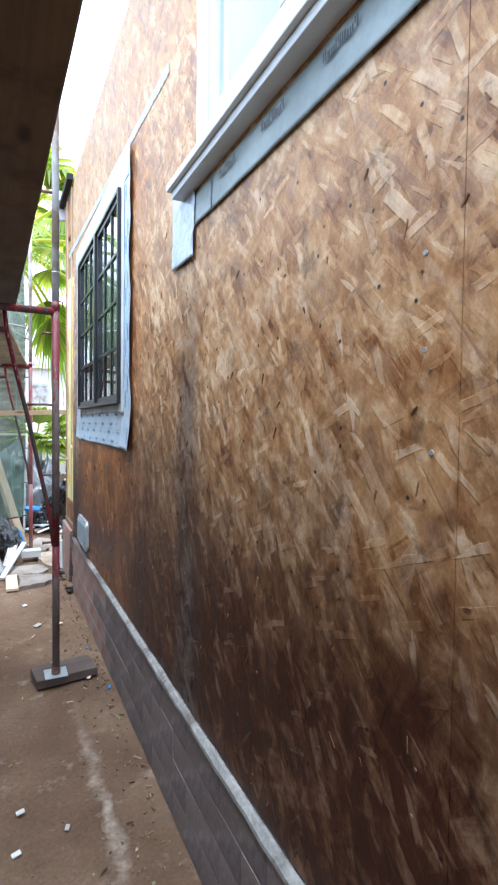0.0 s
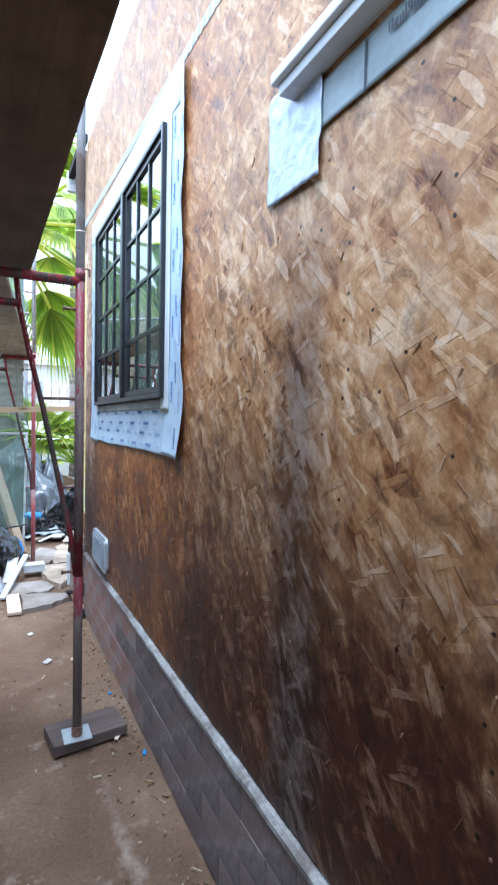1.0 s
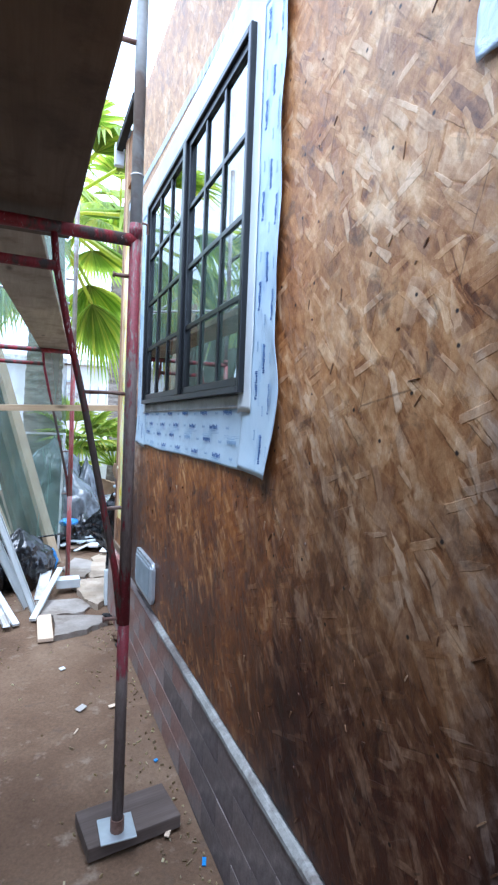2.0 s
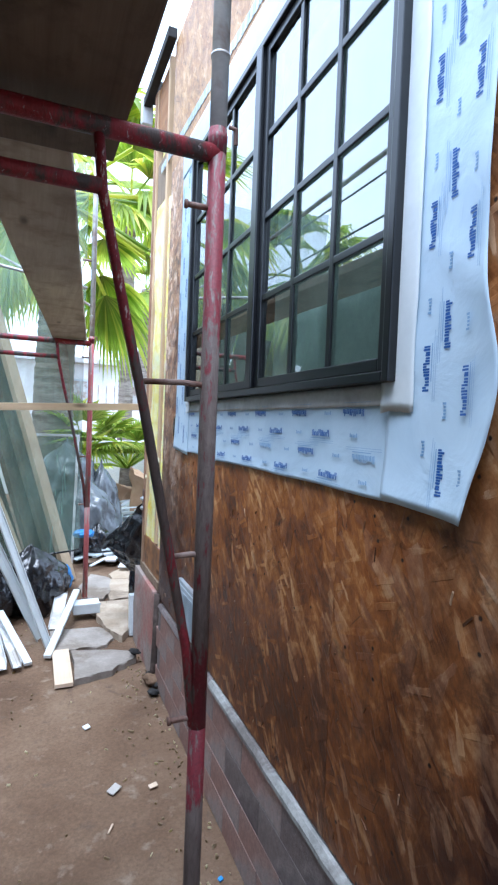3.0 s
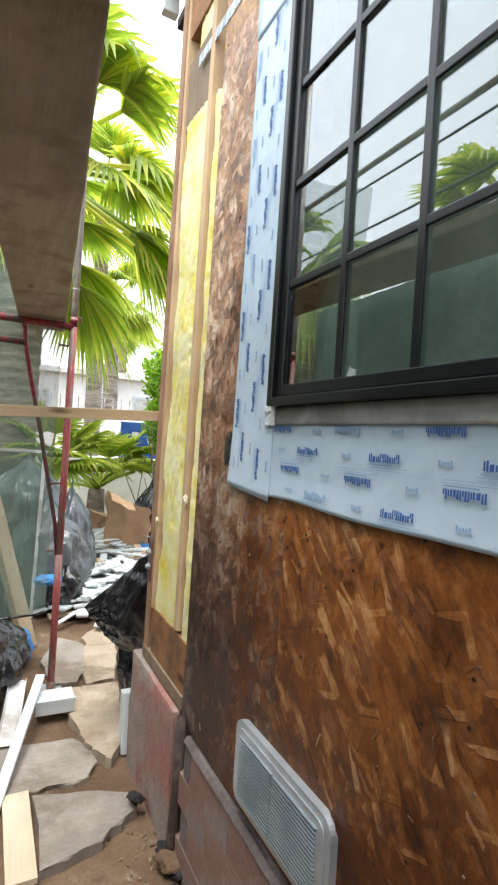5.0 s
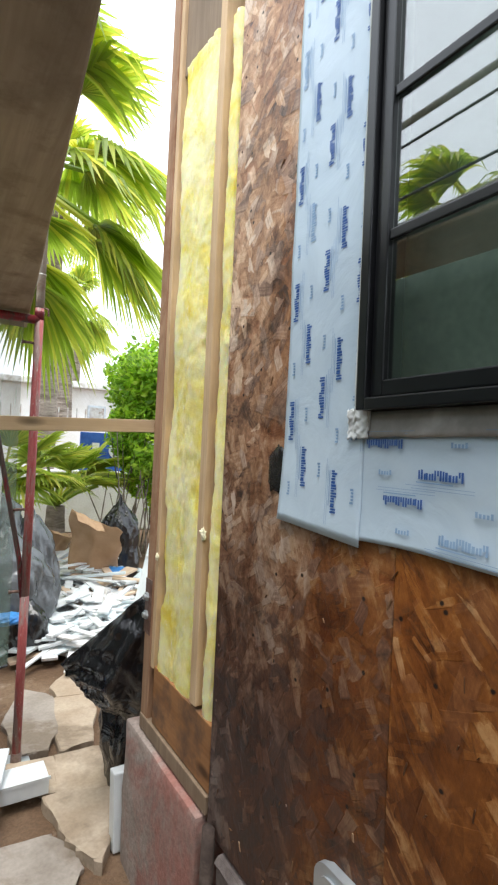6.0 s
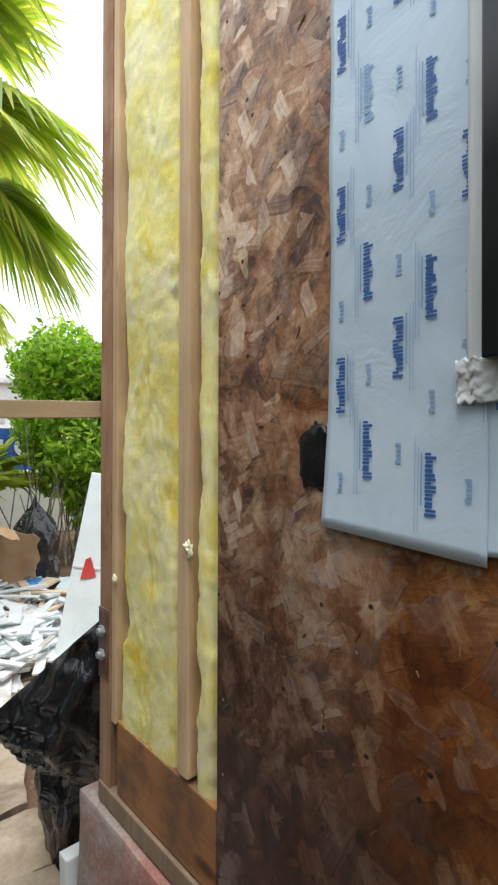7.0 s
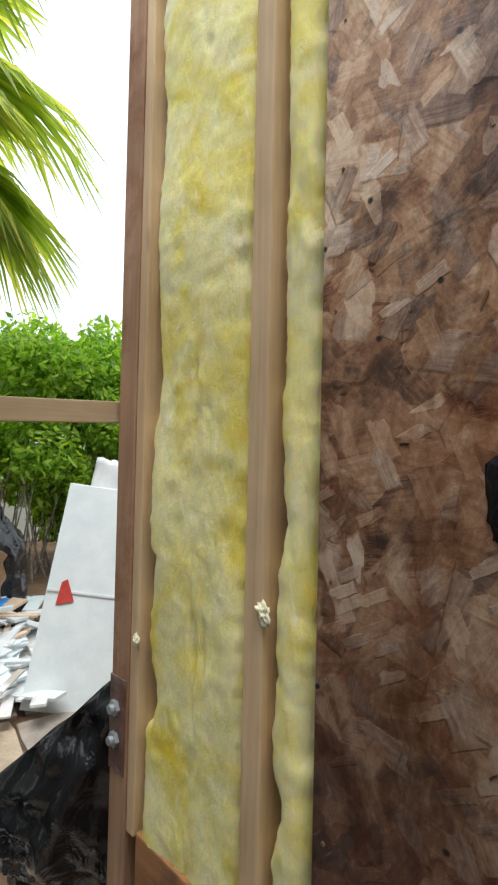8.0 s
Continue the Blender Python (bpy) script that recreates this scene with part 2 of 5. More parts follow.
EQUANT = ((0.2, 10, 15, 0.0, 0.85), (1.4, 11, 17, 0.35, 0.85), (-0.8, 10, 17, 0.45, 0.85), (0.8, 12, 20, 0.5, 0.85), (-0.2, 12, 20, 0.55, 0.85), (1.1, 16, 30, 0.66, 0.85), (2.0, 16, 34, 0.72, 0.8), (0.5, 22, 60, 0.86, 0.75))
M_OSB_GREY = osb("osb_weathered", ORANGE, ((4.77, 0.08, 0.85, 0.80, 1.1),), poly=0.34, fibre=0.78, wet=0.97, grey=0.05, other=(GREYED, 4.30, 4.62), large=0.95, vary=0.45, keep=0.08, soak=(0.115, 0.054, 0.034), contrast=1.1, wet_z=(1.80, 0.95), dry=(4.55, 4.2, 0.3), mould=0.8, flakes=EQUANT, blotch=0.35)
M_STUD = wood("stud_pine", (0.56, 0.38, 0.215), (0.70, 0.52, 0.33))
M_STUD_OLD = wood("stud_old", (0.32, 0.18, 0.105), (0.47, 0.295, 0.185), dirt=(0.24, 0.105, 0.05))
M_PLATE = wood("plate_redwood", (0.28, 0.125, 0.045), (0.40, 0.20, 0.085), "y", dirt=(0.14, 0.08, 0.05))
M_PLYGREY = wood("grey_blocking", (0.21, 0.15, 0.10), (0.30, 0.22, 0.15), "z", knots=False)
M_PLANK = wood("scaffold_plank", (0.10, 0.068, 0.042), (0.15, 0.105, 0.066), "y", dirt=(0.07, 0.047, 0.03))
M_PLANK_PALE = wood("pale_plank", (0.34, 0.275, 0.20), (0.45, 0.37, 0.275), "y", dirt=(0.24, 0.185, 0.13))
M_PAD = wood("dark_pad", (0.075, 0.055, 0.045), (0.13, 0.10, 0.085), "x", knots=False)
M_RAIL = wood("rail_pine", (0.50, 0.36, 0.22), (0.62, 0.47, 0.30), "x")
M_BOARD = wood("new_board", (0.60, 0.46, 0.33), (0.70, 0.56, 0.42), "y", knots=False)
M_TIMBER = wood("old_timber", (0.065, 0.05, 0.03), (0.13, 0.10, 0.062), "z", dirt=(0.04, 0.042, 0.026))
M_TIMBER_PALE = wood("pale_timber", (0.36, 0.27, 0.16), (0.48, 0.37, 0.24), "z")
M_BLACK = worn("black_metal", (0.004, 0.0045, 0.0055), (0.007, 0.0075, 0.009), rough=0.28, bump=0.02, spec=0.55)
M_WHITE = worn("white_vinyl", (0.62, 0.66, 0.67), (0.70, 0.73, 0.73), rough=0.4, bump=0.03)
M_SILLGREY = worn("grey_sealant", (0.52, 0.52, 0.52), (0.66, 0.66, 0.65), (0.40, 0.39, 0.38), rough=0.6, bump=0.12)
# grey-green flashing; the shadow under the sill is put into its darker tone
M_FLASHSHADED = worn("shaded_grey_flashing", (0.26, 0.31, 0.31), (0.36, 0.42, 0.42), rough=0.5, bump=0.1)
M_WHITE_DIRTY = worn("white_trim_dirty", (0.66, 0.66, 0.65), (0.78, 0.78, 0.78), (0.45, 0.42, 0.38), rough=0.5, bump=0.08)
M_FOUND = worn("foundation_brick", (0.185, 0.14, 0.125), (0.27, 0.225, 0.205), (0.12, 0.092, 0.092), scale=5, rough=0.85, bump=0.35, random_tint=0.12)
M_FOUND_RED = worn("red_brick", (0.28, 0.155, 0.12), (0.34, 0.235, 0.20), (0.27, 0.235, 0.22), scale=5, rough=0.85, bump=0.35, random_tint=0.15)
M_MORTAR = worn("mortar", (0.13, 0.105, 0.098), (0.19, 0.16, 0.15), rough=0.95, bump=0.5)
M_CONCRETE = worn("concrete_ledge", (0.26, 0.255, 0.235), (0.38, 0.37, 0.345), (0.17, 0.15, 0.135), scale=10, rough=0.9, bump=0.4)
M_PINKBLOCK = worn("rendered_block", (0.29, 0.235, 0.205), (0.40, 0.33, 0.29), (0.36, 0.17, 0.14), scale=6, rough=0.9, bump=0.4)
M_SLAB = worn("flagstone", (0.27, 0.235, 0.20), (0.38, 0.335, 0.29), (0.20, 0.16, 0.12), scale=5, rough=0.9, bump=0.14, random_tint=0.12)
M_SLABTAN = worn("tan_flagstone", (0.40, 0.31, 0.22), (0.50, 0.41, 0.31), (0.26, 0.2, 0.14), scale=5, rough=0.9, bump=0.14, random_tint=0.12)
M_PIPE = worn("dirty_pipe", (0.05, 0.035, 0.028), (0.085, 0.06, 0.05), (0.12, 0.09, 0.075), scale=20, rough=0.85, bump=0.5)
M_GALV = worn("galvanised", (0.42, 0.46, 0.49), (0.55, 0.59, 0.62), rough=0.42, metal=0.6, bump=0.04)
M_POLE = worn("grey_pole", (0.40, 0.40, 0.38), (0.52, 0.52, 0.50), (0.28, 0.22, 0.18), rough=0.55, metal=0.4, bump=0.1)
M_RED = worn("red_paint_worn", (0.20, 0.016, 0.022), (0.27, 0.026, 0.034), (0.065, 0.05, 0.042), scale=12, rough=0.5, bump=0.4, stretch=(3, 3, 0.7), chip=(0.40, 0.35, 0.33), sharp=0.08, lo=0.47)
M_REDPALE = worn("red_paint_faded", (0.34, 0.06, 0.06), (0.42, 0.12, 0.11), (0.30, 0.20, 0.18), scale=16, rough=0.6, bump=0.3, stretch=(4, 4, 0.6), chip=(0.5, 0.44, 0.41), sharp=0.08, lo=0.5)
M_RUST = worn("rusty_steel", (0.14, 0.07, 0.05), (0.22, 0.13, 0.10), (0.27, 0.2, 0.17), scale=25, rough=0.7, metal=0.2, bump=0.3)


def scaffold_paint(name, bare, bare2, red, levels, chips=0.0):
    """Red paint worn off to bare steel; levels tell how much paint is left at each height, as (z, amount)."""
    k = Nodes(name)
    p = k.pos()
    q = k.mapped(p, (3.2, 3.2, 0.75))
    sep = k.n("ShaderNodeSeparateXYZ")
    k.link(p, sep.inputs[0])
    left = k.ramp(k.math("MULTIPLY", sep.outputs["Z"], 0.4), [(z * 0.4, (a,) * 3) for z, a in levels])
    big, mid, fine = k.noise(q, 6.0, 6, 0.7, 0.5), k.noise(q, 34, 6, 0.7, 0.4), k.noise(p, 140, 4, 0.65)
    amount = k.math("ADD", k.math("ADD", left, k.math("MULTIPLY", k.math("SUBTRACT", big, 0.5), 1.5)), k.math("MULTIPLY", k.math("SUBTRACT", mid, 0.5), 0.9))
    steel = k.mix(k.step(mid, 0.38, 0.62), bare, bare2)
    col = k.mix(k.step(amount, 0.44, 0.56), steel, k.mix(k.step(fine, 0.35, 0.65), red, tuple(x * 0.7 for x in red)))
    if chips:
        chip = k.math("MULTIPLY", k.step(k.noise(q, 42, 5, 0.65, 0.5), 0.60, 0.64), k.step(left, 0.5, 0.7))
        col = k.mix(k.math("MULTIPLY", chip, chips), col, (0.46, 0.40, 0.38))
    k.bump(k.math("ADD", k.math("MULTIPLY", mid, 0.8), fine), 0.4, 0.003)
    return k.done(col, 0.6, 0, 0.35)


M_REDGREY = scaffold_paint("post_paint", (0.15, 0.118, 0.105), (0.10, 0.075, 0.066), (0.17, 0.02, 0.03), ((0.45, 0.1), (0.68, 0.55), (0.92, 0.62), (1.02, 0.22), (1.35, 0.3), (1.6, 0.42), (1.8, 0.5), (2.0, 0.68)))
M_BRACE = scaffold_paint("brace_paint", (0.095, 0.07, 0.058), (0.06, 0.045, 0.04), (0.20, 0.018, 0.026), ((0.8, 0.6), (0.95, 0.6), (1.1, 0.42), (1.4, 0.33), (1.6, 0.45), (1.72, 0.75), (2.05, 0.8)), 0.9)


def bag_plastic(name, a, c):
    k = Nodes(name)
    p = k.pos()
    w = k.noise(p, 9, 3, 0.5, 2.0)
    f = k.noise(k.mapped(p, (1, 1, 0.4)), 30, 2, 0.5, 1.5)
    k.bump(k.math("ADD", w, k.math("MULTIPLY", f, 0.1)), 0.32, 0.03)
    return k.done(k.mix(w, a, c), 0.2, 0, 0.6)


def membrane():
    """White-blue flashing membrane with woven reinforcement and wrinkles."""
    k = Nodes("flashing_membrane")
    p = k.pos()
    w = k.noise(p, 6, 5, 0.6, 0.8)
    k.bump(k.math("ADD", w, k.math("MULTIPLY", k.noise(p, 220, 2), 0.02)), 0.25, 0.012)
    col = k.mix(k.step(w, 0.3, 0.7), (0.46, 0.58, 0.69), (0.57, 0.69, 0.79))
    return k.done(col, 0.38, 0, 0.5)


def foil():
    k = Nodes("wrinkled_foil")
    p = k.pos()
    w = k.noise(p, 18, 5, 0.6, 1.2)
    k.bump(w, 0.35, 0.015)
    return k.done(k.mix(k.step(w, 0.35, 0.65), (0.40, 0.46, 0.57), (0.55, 0.61, 0.69)), 0.35, 0.2, 0.5)


def glasswool():
    k = Nodes("glass_wool")
    p = k.pos()
    big = k.noise(p, 7, 6, 0.6, 0.5)
    mid = k.noise(k.mapped(p, (1, 1.6, 0.8)), 26, 6, 0.7, 0.8)
    fib = k.noise(k.mapped(p, (1, 1, 0.3)), 160, 4, 0.7)
    col = k.ramp(big, [(0.26, (0.80, 0.60, 0.06)), (0.38, (0.83, 0.72, 0.20)), (0.5, (0.86, 0.79, 0.37)), (0.72, (0.88, 0.84, 0.54))])
    col = k.mix(k.step(mid, 0.36, 0.2), col, (0.72, 0.50, 0.09))
    col = k.mix(k.step(mid, 0.58, 0.74), col, (0.87, 0.84, 0.66))
    col = k.mix(1.0, col, k.ramp(fib, [(0.2, (0.9, 0.9, 0.9)), (0.8, (1.06, 1.06, 1.06))]), "MULTIPLY")
    k.bump(k.math("ADD", mid, k.math("MULTIPLY", fib, 0.7)), 0.26, 0.01)
    k.b.inputs["Sheen Weight"].default_value = 0.0
    k.b.inputs["Subsurface Weight"].default_value = 0.8
    k.b.inputs["Subsurface Radius"].default_value = (0.02, 0.015, 0.005)
    return k.done(col, 0.95, 0, 0.1)


def soil():
    k = Nodes("packed_soil")
    p = k.pos()
    big, mid, fine = k.noise(p, 1.7, 6, 0.6, 0.4), k.noise(p, 9, 6, 0.65), k.noise(p, 70, 5, 0.7)
    col = k.ramp(big, [(0.3, (0.10, 0.06, 0.036)), (0.5, (0.155, 0.098, 0.06)), (0.7, (0.22, 0.15, 0.097))])
    col = k.mix(k.step(mid, 0.58, 0.76), col, (0.30, 0.235, 0.175))
    col = k.mix(k.step(mid, 0.42, 0.3), col, (0.13, 0.088, 0.06))
    sx = k.n("ShaderNodeSeparateXYZ")
    k.link(p, sx.inputs[0])
    d = k.math("ABSOLUTE", k.math("SUBTRACT", k.math("ADD", sx.outputs["X"], k.math("MULTIPLY", k.math("SUBTRACT", big, 0.5), 0.3)), 0.40))
    band = k.math("MULTIPLY", k.step(d, 0.035, 0.008), k.step(sx.outputs["Y"], 2.9, 1.9))
    col = k.mix(k.math("MULTIPLY", band, k.step(mid, 0.35, 0.6)), col, (0.40, 0.33, 0.26))
    col = k.mix(1.0, col, k.ramp(fine, [(0.25, (0.7, 0.7, 0.7)), (0.75, (1.22, 1.22, 1.22))]), "MULTIPLY")
    k.bump(k.math("ADD", k.math("MULTIPLY", mid, 1.2), k.math("MULTIPLY", fine, 0.5)), 0.6, 0.018)
    return k.done(col, 0.92, 0, 0.2)


def leafy(name, a, b, c, rough=0.45):
    k = Nodes(name)
    r = k.n("ShaderNodeNewGeometry").outputs["Random Per Island"]
    g = k.noise(k.pos(), 5.0, 4)
    col = k.ramp(k.math("ADD", k.math("MULTIPLY", r, 0.7), k.math("MULTIPLY", g, 0.3)), [(0.15, a), (0.55, b), (0.92, c)])
    k.link(col, k.b.inputs["Base Color"])
    tr = k.n("ShaderNodeBsdfTranslucent")
    k.link(k.mix(1.0, col, (1.6, 1.7, 0.9), "MULTIPLY"), tr.inputs[0])
    ms = k.n("ShaderNodeMixShader", Fac=0.5)
    k.link(k.b.outputs[0], ms.inputs[1]), k.link(tr.outputs[0], ms.inputs[2]), k.link(ms.outputs[0], k.out.inputs[0])
    k.b.inputs["Roughness"].default_value = rough
    return k.m


def netting():
    """Green debris netting, half see-through."""
    k = Nodes("green_netting")
    p = k.pos()
    tr = k.n("ShaderNodeBsdfTransparent")
    fold = k.noise(k.mapped(p, (6, 6, 0.7)), 1.2, 4, 0.6, 0.4)
    k.link(k.mix(fold, (0.11, 0.19, 0.145), (0.30, 0.42, 0.35)), k.b.inputs["Base Color"])
    k.b.inputs["Roughness"].default_value = 0.35
    ms = k.t.nodes.new("ShaderNodeMixShader")
    k.link(k.math("ADD", k.math("MULTIPLY", fold, 0.32), 0.30), ms.inputs[0])
    k.link(tr.outputs[0], ms.inputs[1]), k.link(k.b.outputs[0], ms.inputs[2]), k.link(ms.outputs[0], k.out.inputs[0])
    return k.m


def clear_glass(name, ior=1.75, tint=(0.8, 0.88, 0.84)):
    k = Nodes(name)
    k.b.inputs["Base Color"].default_value = (*tint, 1)
    k.b.inputs["Transmission Weight"].default_value = 1.0
    k.b.inputs["IOR"].default_value = ior
    k.b.inputs["Roughness"].default_value = 0.0
    return k.m


M_BAG = bag_plastic("black_bag_plastic", (0.008, 0.008, 0.009), (0.016, 0.016, 0.018))
M_BAGGREY = bag_plastic("grey_bag_plastic", (0.055, 0.062, 0.068), (0.13, 0.145, 0.155))
M_MEMBRANE = membrane()
M_FOIL = foil()
M_WOOL = glasswool()
M_SOIL = soil()
M_NET = netting()
M_GLASS = clear_glass("coated_glass", 2.35)
M_PLAINGLASS = clear_glass("plain_glass", 1.45)
M_INK = worn("blue_print", (0.028, 0.10, 0.33), (0.05, 0.13, 0.38), rough=0.5, bump=0.0)
M_INKPALE = worn("faint_print", (0.22, 0.36, 0.56), (0.30, 0.44, 0.62), rough=0.5, bump=0.0)
M_INKDARK = worn("dark_print", (0.03, 0.035, 0.045), (0.05, 0.055, 0.065), rough=0.5, bump=0.0)
M_PALM = leafy("palm_green", (0.16, 0.23, 0.03), (0.33, 0.41, 0.08), (0.58, 0.52, 0.13))
M_PALMDRY = leafy("palm_dry", (0.20, 0.15, 0.07), (0.30, 0.23, 0.11), (0.38, 0.30, 0.16), 0.8)
M_HEDGE = leafy("hedge_green", (0.10, 0.20, 0.014), (0.25, 0.43, 0.04), (0.50, 0.62, 0.09))
M_BARK = worn("palm_bark", (0.24, 0.20, 0.165), (0.38, 0.33, 0.28), (0.16, 0.13, 0.10), scale=7, rough=0.95, bump=0.9, stretch=(0.6, 0.6, 2.5), fine=40)
M_CARD = worn("cardboard", (0.40, 0.25, 0.14), (0.47, 0.31, 0.185), rough=0.85, bump=0.05)
M_TAR = worn("tar_patch", (0.004, 0.004, 0.005), (0.009, 0.009, 0.010), rough=0.26, bump=0.5, scale=30)
M_BLUE = worn("blue_paint", (0.03, 0.09, 0.36), (0.05, 0.13, 0.45), rough=0.5)
M_TARPBLUE = worn("blue_plastic", (0.03, 0.18, 0.50), (0.06, 0.28, 0.62), rough=0.35)
M_STUCCO = worn("white_stucco", (0.80, 0.80, 0.79), (0.85, 0.85, 0.84), (0.72, 0.71, 0.68), scale=2, rough=0.95, bump=0.3)
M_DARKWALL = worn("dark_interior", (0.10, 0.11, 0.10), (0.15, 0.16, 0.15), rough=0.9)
M_SHEET = worn("inner_plastic_sheet", (0.10, 0.14, 0.12), (0.19, 0.235, 0.205), rough=0.5, scale=3)
M_ROOF = worn("roof_edge_dark", (0.018, 0.017, 0.017), (0.032, 0.03, 0.028), rough=0.9, bump=0.3)
M_FENCE = worn("green_shade_cloth", (0.045, 0.075, 0.055), (0.075, 0.11, 0.085), (0.11, 0.14, 0.11), scale=2, rough=0.8, stretch=(1, 1, 0.3))
M_CHIPS = leafy("wood_chips", (0.16, 0.11, 0.07), (0.34, 0.26, 0.18), (0.62, 0.56, 0.48), 0.9)
M_PINK = worn("pale_panel", (0.72, 0.81, 0.83), (0.80, 0.88, 0.89), rough=0.22, bump=0.03)
M_REDMARK = worn("red_tape", (0.55, 0.05, 0.04), (0.6, 0.08, 0.06), rough=0.5)


# ---- mesh helpers ----
def finish(name, bm, material, smooth=False):
    me = bpy.data.meshes.new(name)
    bmesh.ops.recalc_face_normals(bm, faces=bm.faces)
    bm.to_mesh(me)
    bm.free()
    me.materials.append(material)
    if smooth:
        for f in me.polygons:
            f.use_smooth = True
    return me


def part(name, bm, material, parent=None, label="", smooth=False):
    ob = new(name, finish(name, bm, material, smooth))
    if parent:
        ob.parent = parent
        if not parent.parent:
            ob.matrix_parent_inverse = Matrix.Translation(-parent.location)
    if label:
        ob["label"] = label
    return ob


def thing(name, at, label, category="", group="", kind=""):
    e = new(name)
    e.empty_display_size = 0.1
    e.location = at
    return tagged(e, label, category, group, kind)


def solo(name, bm, material, label, category="", group="", kind="", smooth=False):
    return tagged(part(name, bm, material, None, "", smooth), label, category, group, kind)


def box(bm, x0, x1, y0, y1, z0, z1, bevel=0.0, m=None):
    c = Vector(((x0 + x1) / 2, (y0 + y1) / 2, (z0 + z1) / 2))
    d = Matrix.Diagonal((abs(x1 - x0), abs(y1 - y0), abs(z1 - z0), 1))
    r = bmesh.ops.create_cube(bm, size=1, matrix=(m or Matrix()) @ Matrix.Translation(c) @ d)
    if bevel:
        edges = list({e for v in r["verts"] for e in v.link_edges})
        bmesh.ops.bevel(bm, geom=edges, offset=bevel, segments=2, affect="EDGES", profile=0.6)
    return bm


def boxed(*a, **k):
    return box(bmesh.new(), *a, **k)


def beam(bm, p0, p1, w, h, up=(0, 0, 1), bevel=0.0):
    """A board from p0 to p1, w wide and h thick (h along up)."""
    p0, p1 = Vector(p0), Vector(p1)
    d = (p1 - p0).normalized()
    u = Vector(up)
    u = (u - d * u.dot(d)).normalized()
    s = d.cross(u)
    m = Matrix((s, d, u)).transposed().to_4x4()
    m.translation = (p0 + p1) / 2
    n = (p1 - p0).length / 2
    return box(bm, -w / 2, w / 2, -n, n, -h / 2, h / 2, bevel, m)


def tube(bm, pts, r, n=12, caps=True):
    """A round bar along points; r may be a list."""
    pts = [Vector(p) for p in pts]
    rings = []
    for i, p in enumerate(pts):
        d = (pts[min(i + 1, len(pts) - 1)] - pts[max(i - 1, 0)]).normalized()
        a = Vector((0, 0, 1)) if abs(d.z) < 0.9 else Vector((0, 1, 0))
        u = d.cross(a).normalized()
        v = d.cross(u)
        rr = r[i] if isinstance(r, (list, tuple)) else r
        rings.append([bm.verts.new(p + (u * math.cos(t) + v * math.sin(t)) * rr) for t in (2 * math.pi * j / n for j in range(n))])
    for a, b in zip(rings, rings[1:]):
        for j in range(n):
            bm.faces.new((a[j], a[(j + 1) % n], b[(j + 1) % n], b[j]))
    if caps:
        bm.faces.new(rings[0]), bm.faces.new(rings[-1])
    return bm


def sheet(bm, nu, nv, fn, thick=0.0):
    """A surface fn(u, v) over the unit square; with thick, a second skin along +x and closed rims."""
    vs = [[bm.verts.new(fn(i / nu, j / nv)) for j in range(nv + 1)] for i in range(nu + 1)]
    for i in range(nu):
        for j in range(nv):
            bm.faces.new((vs[i][j], vs[i + 1][j], vs[i + 1][j + 1], vs[i][j + 1]))
    if thick:
        bk = [[bm.verts.new(v.co + Vector((thick, 0, 0))) for v in row] for row in vs]
        for i in range(nu):
            for j in range(nv):
                bm.faces.new((bk[i][j], bk[i][j + 1], bk[i + 1][j + 1], bk[i + 1][j]))
        rim = [(i, 0) for i in range(nu)] + [(nu, j) for j in range(nv)] + [(i, nv) for i in range(nu, 0, -1)] + [(0, j) for j in range(nv, 0, -1)]
        for (a, b), (c, d) in zip(rim, rim[1:] + rim[:1]):
            bm.faces.new((vs[a][b], vs[c][d], bk[c][d], bk[a][b]))
    return bm


def prism(bm, pts, z0, z1, bevel=0.006):
    """A slab with an outline of (x, y) points."""
    low = [bm.verts.new((x, y, z0)) for x, y in pts]
    top = [bm.verts.new((x, y, z1)) for x, y in pts]
    bm.faces.new(low), bm.faces.new(top)
    n = len(pts)
    for i in range(n):
        bm.faces.new((low[i], low[(i + 1) % n], top[(i + 1) % n], top[i]))
    if bevel:
        te = [e for e in bm.edges if all(v in top for v in e.verts)]
        bmesh.ops.bevel(bm, geom=te, offset=bevel, segments=1, affect="EDGES")
    return bm


def ragged(pts, amount, rng, cuts=3):
    """The outline with uneven broken edges."""
    out = []
    for (x0, y0), (x1, y1) in zip(pts, pts[1:] + pts[:1]):
        for i in range(cuts):
            f = i / cuts
            j = amount if i else amount * 0.3
            out.append((x0 + (x1 - x0) * f + rng.uniform(-j, j), y0 + (y1 - y0) * f + rng.uniform(-j, j)))
    return out


def nz(x, y=0.0, z=0.0):
    return noise.noise(Vector((x, y, z)))


WX = 0.649            # outer face of the sheathing
LEDGE = 0.47          # top of the foundation
CORNER = 5.317        # end of the house wall
TOP = 3.57            # top of the wall

# ---- ground ----
bm = bmesh.new()


def ground_z(x, y):
    near = 1.0 if -3 < x < 3 and -3 < y < 12 else 0.0
    return near * (0.012 * nz(x * 2.1, y * 2.1) + 0.006 * nz(x * 9, y * 9, 3)) - 0.006


xs = [-400, -60, -12, -5] + list(np.linspace(-3, 3, 90)) + [6, 12, 60, 400]
ys = [-400, -60, -12, -5] + list(np.linspace(-3, 12, 200)) + [16, 25, 60, 400]
grid = [[bm.verts.new((x, y, ground_z(x, y))) for y in ys] for x in xs]
for i in range(len(xs) - 1):
    for j in range(len(ys) - 1):
        bm.faces.new((grid[i][j], grid[i + 1][j], grid[i + 1][j + 1], grid[i][j + 1]))
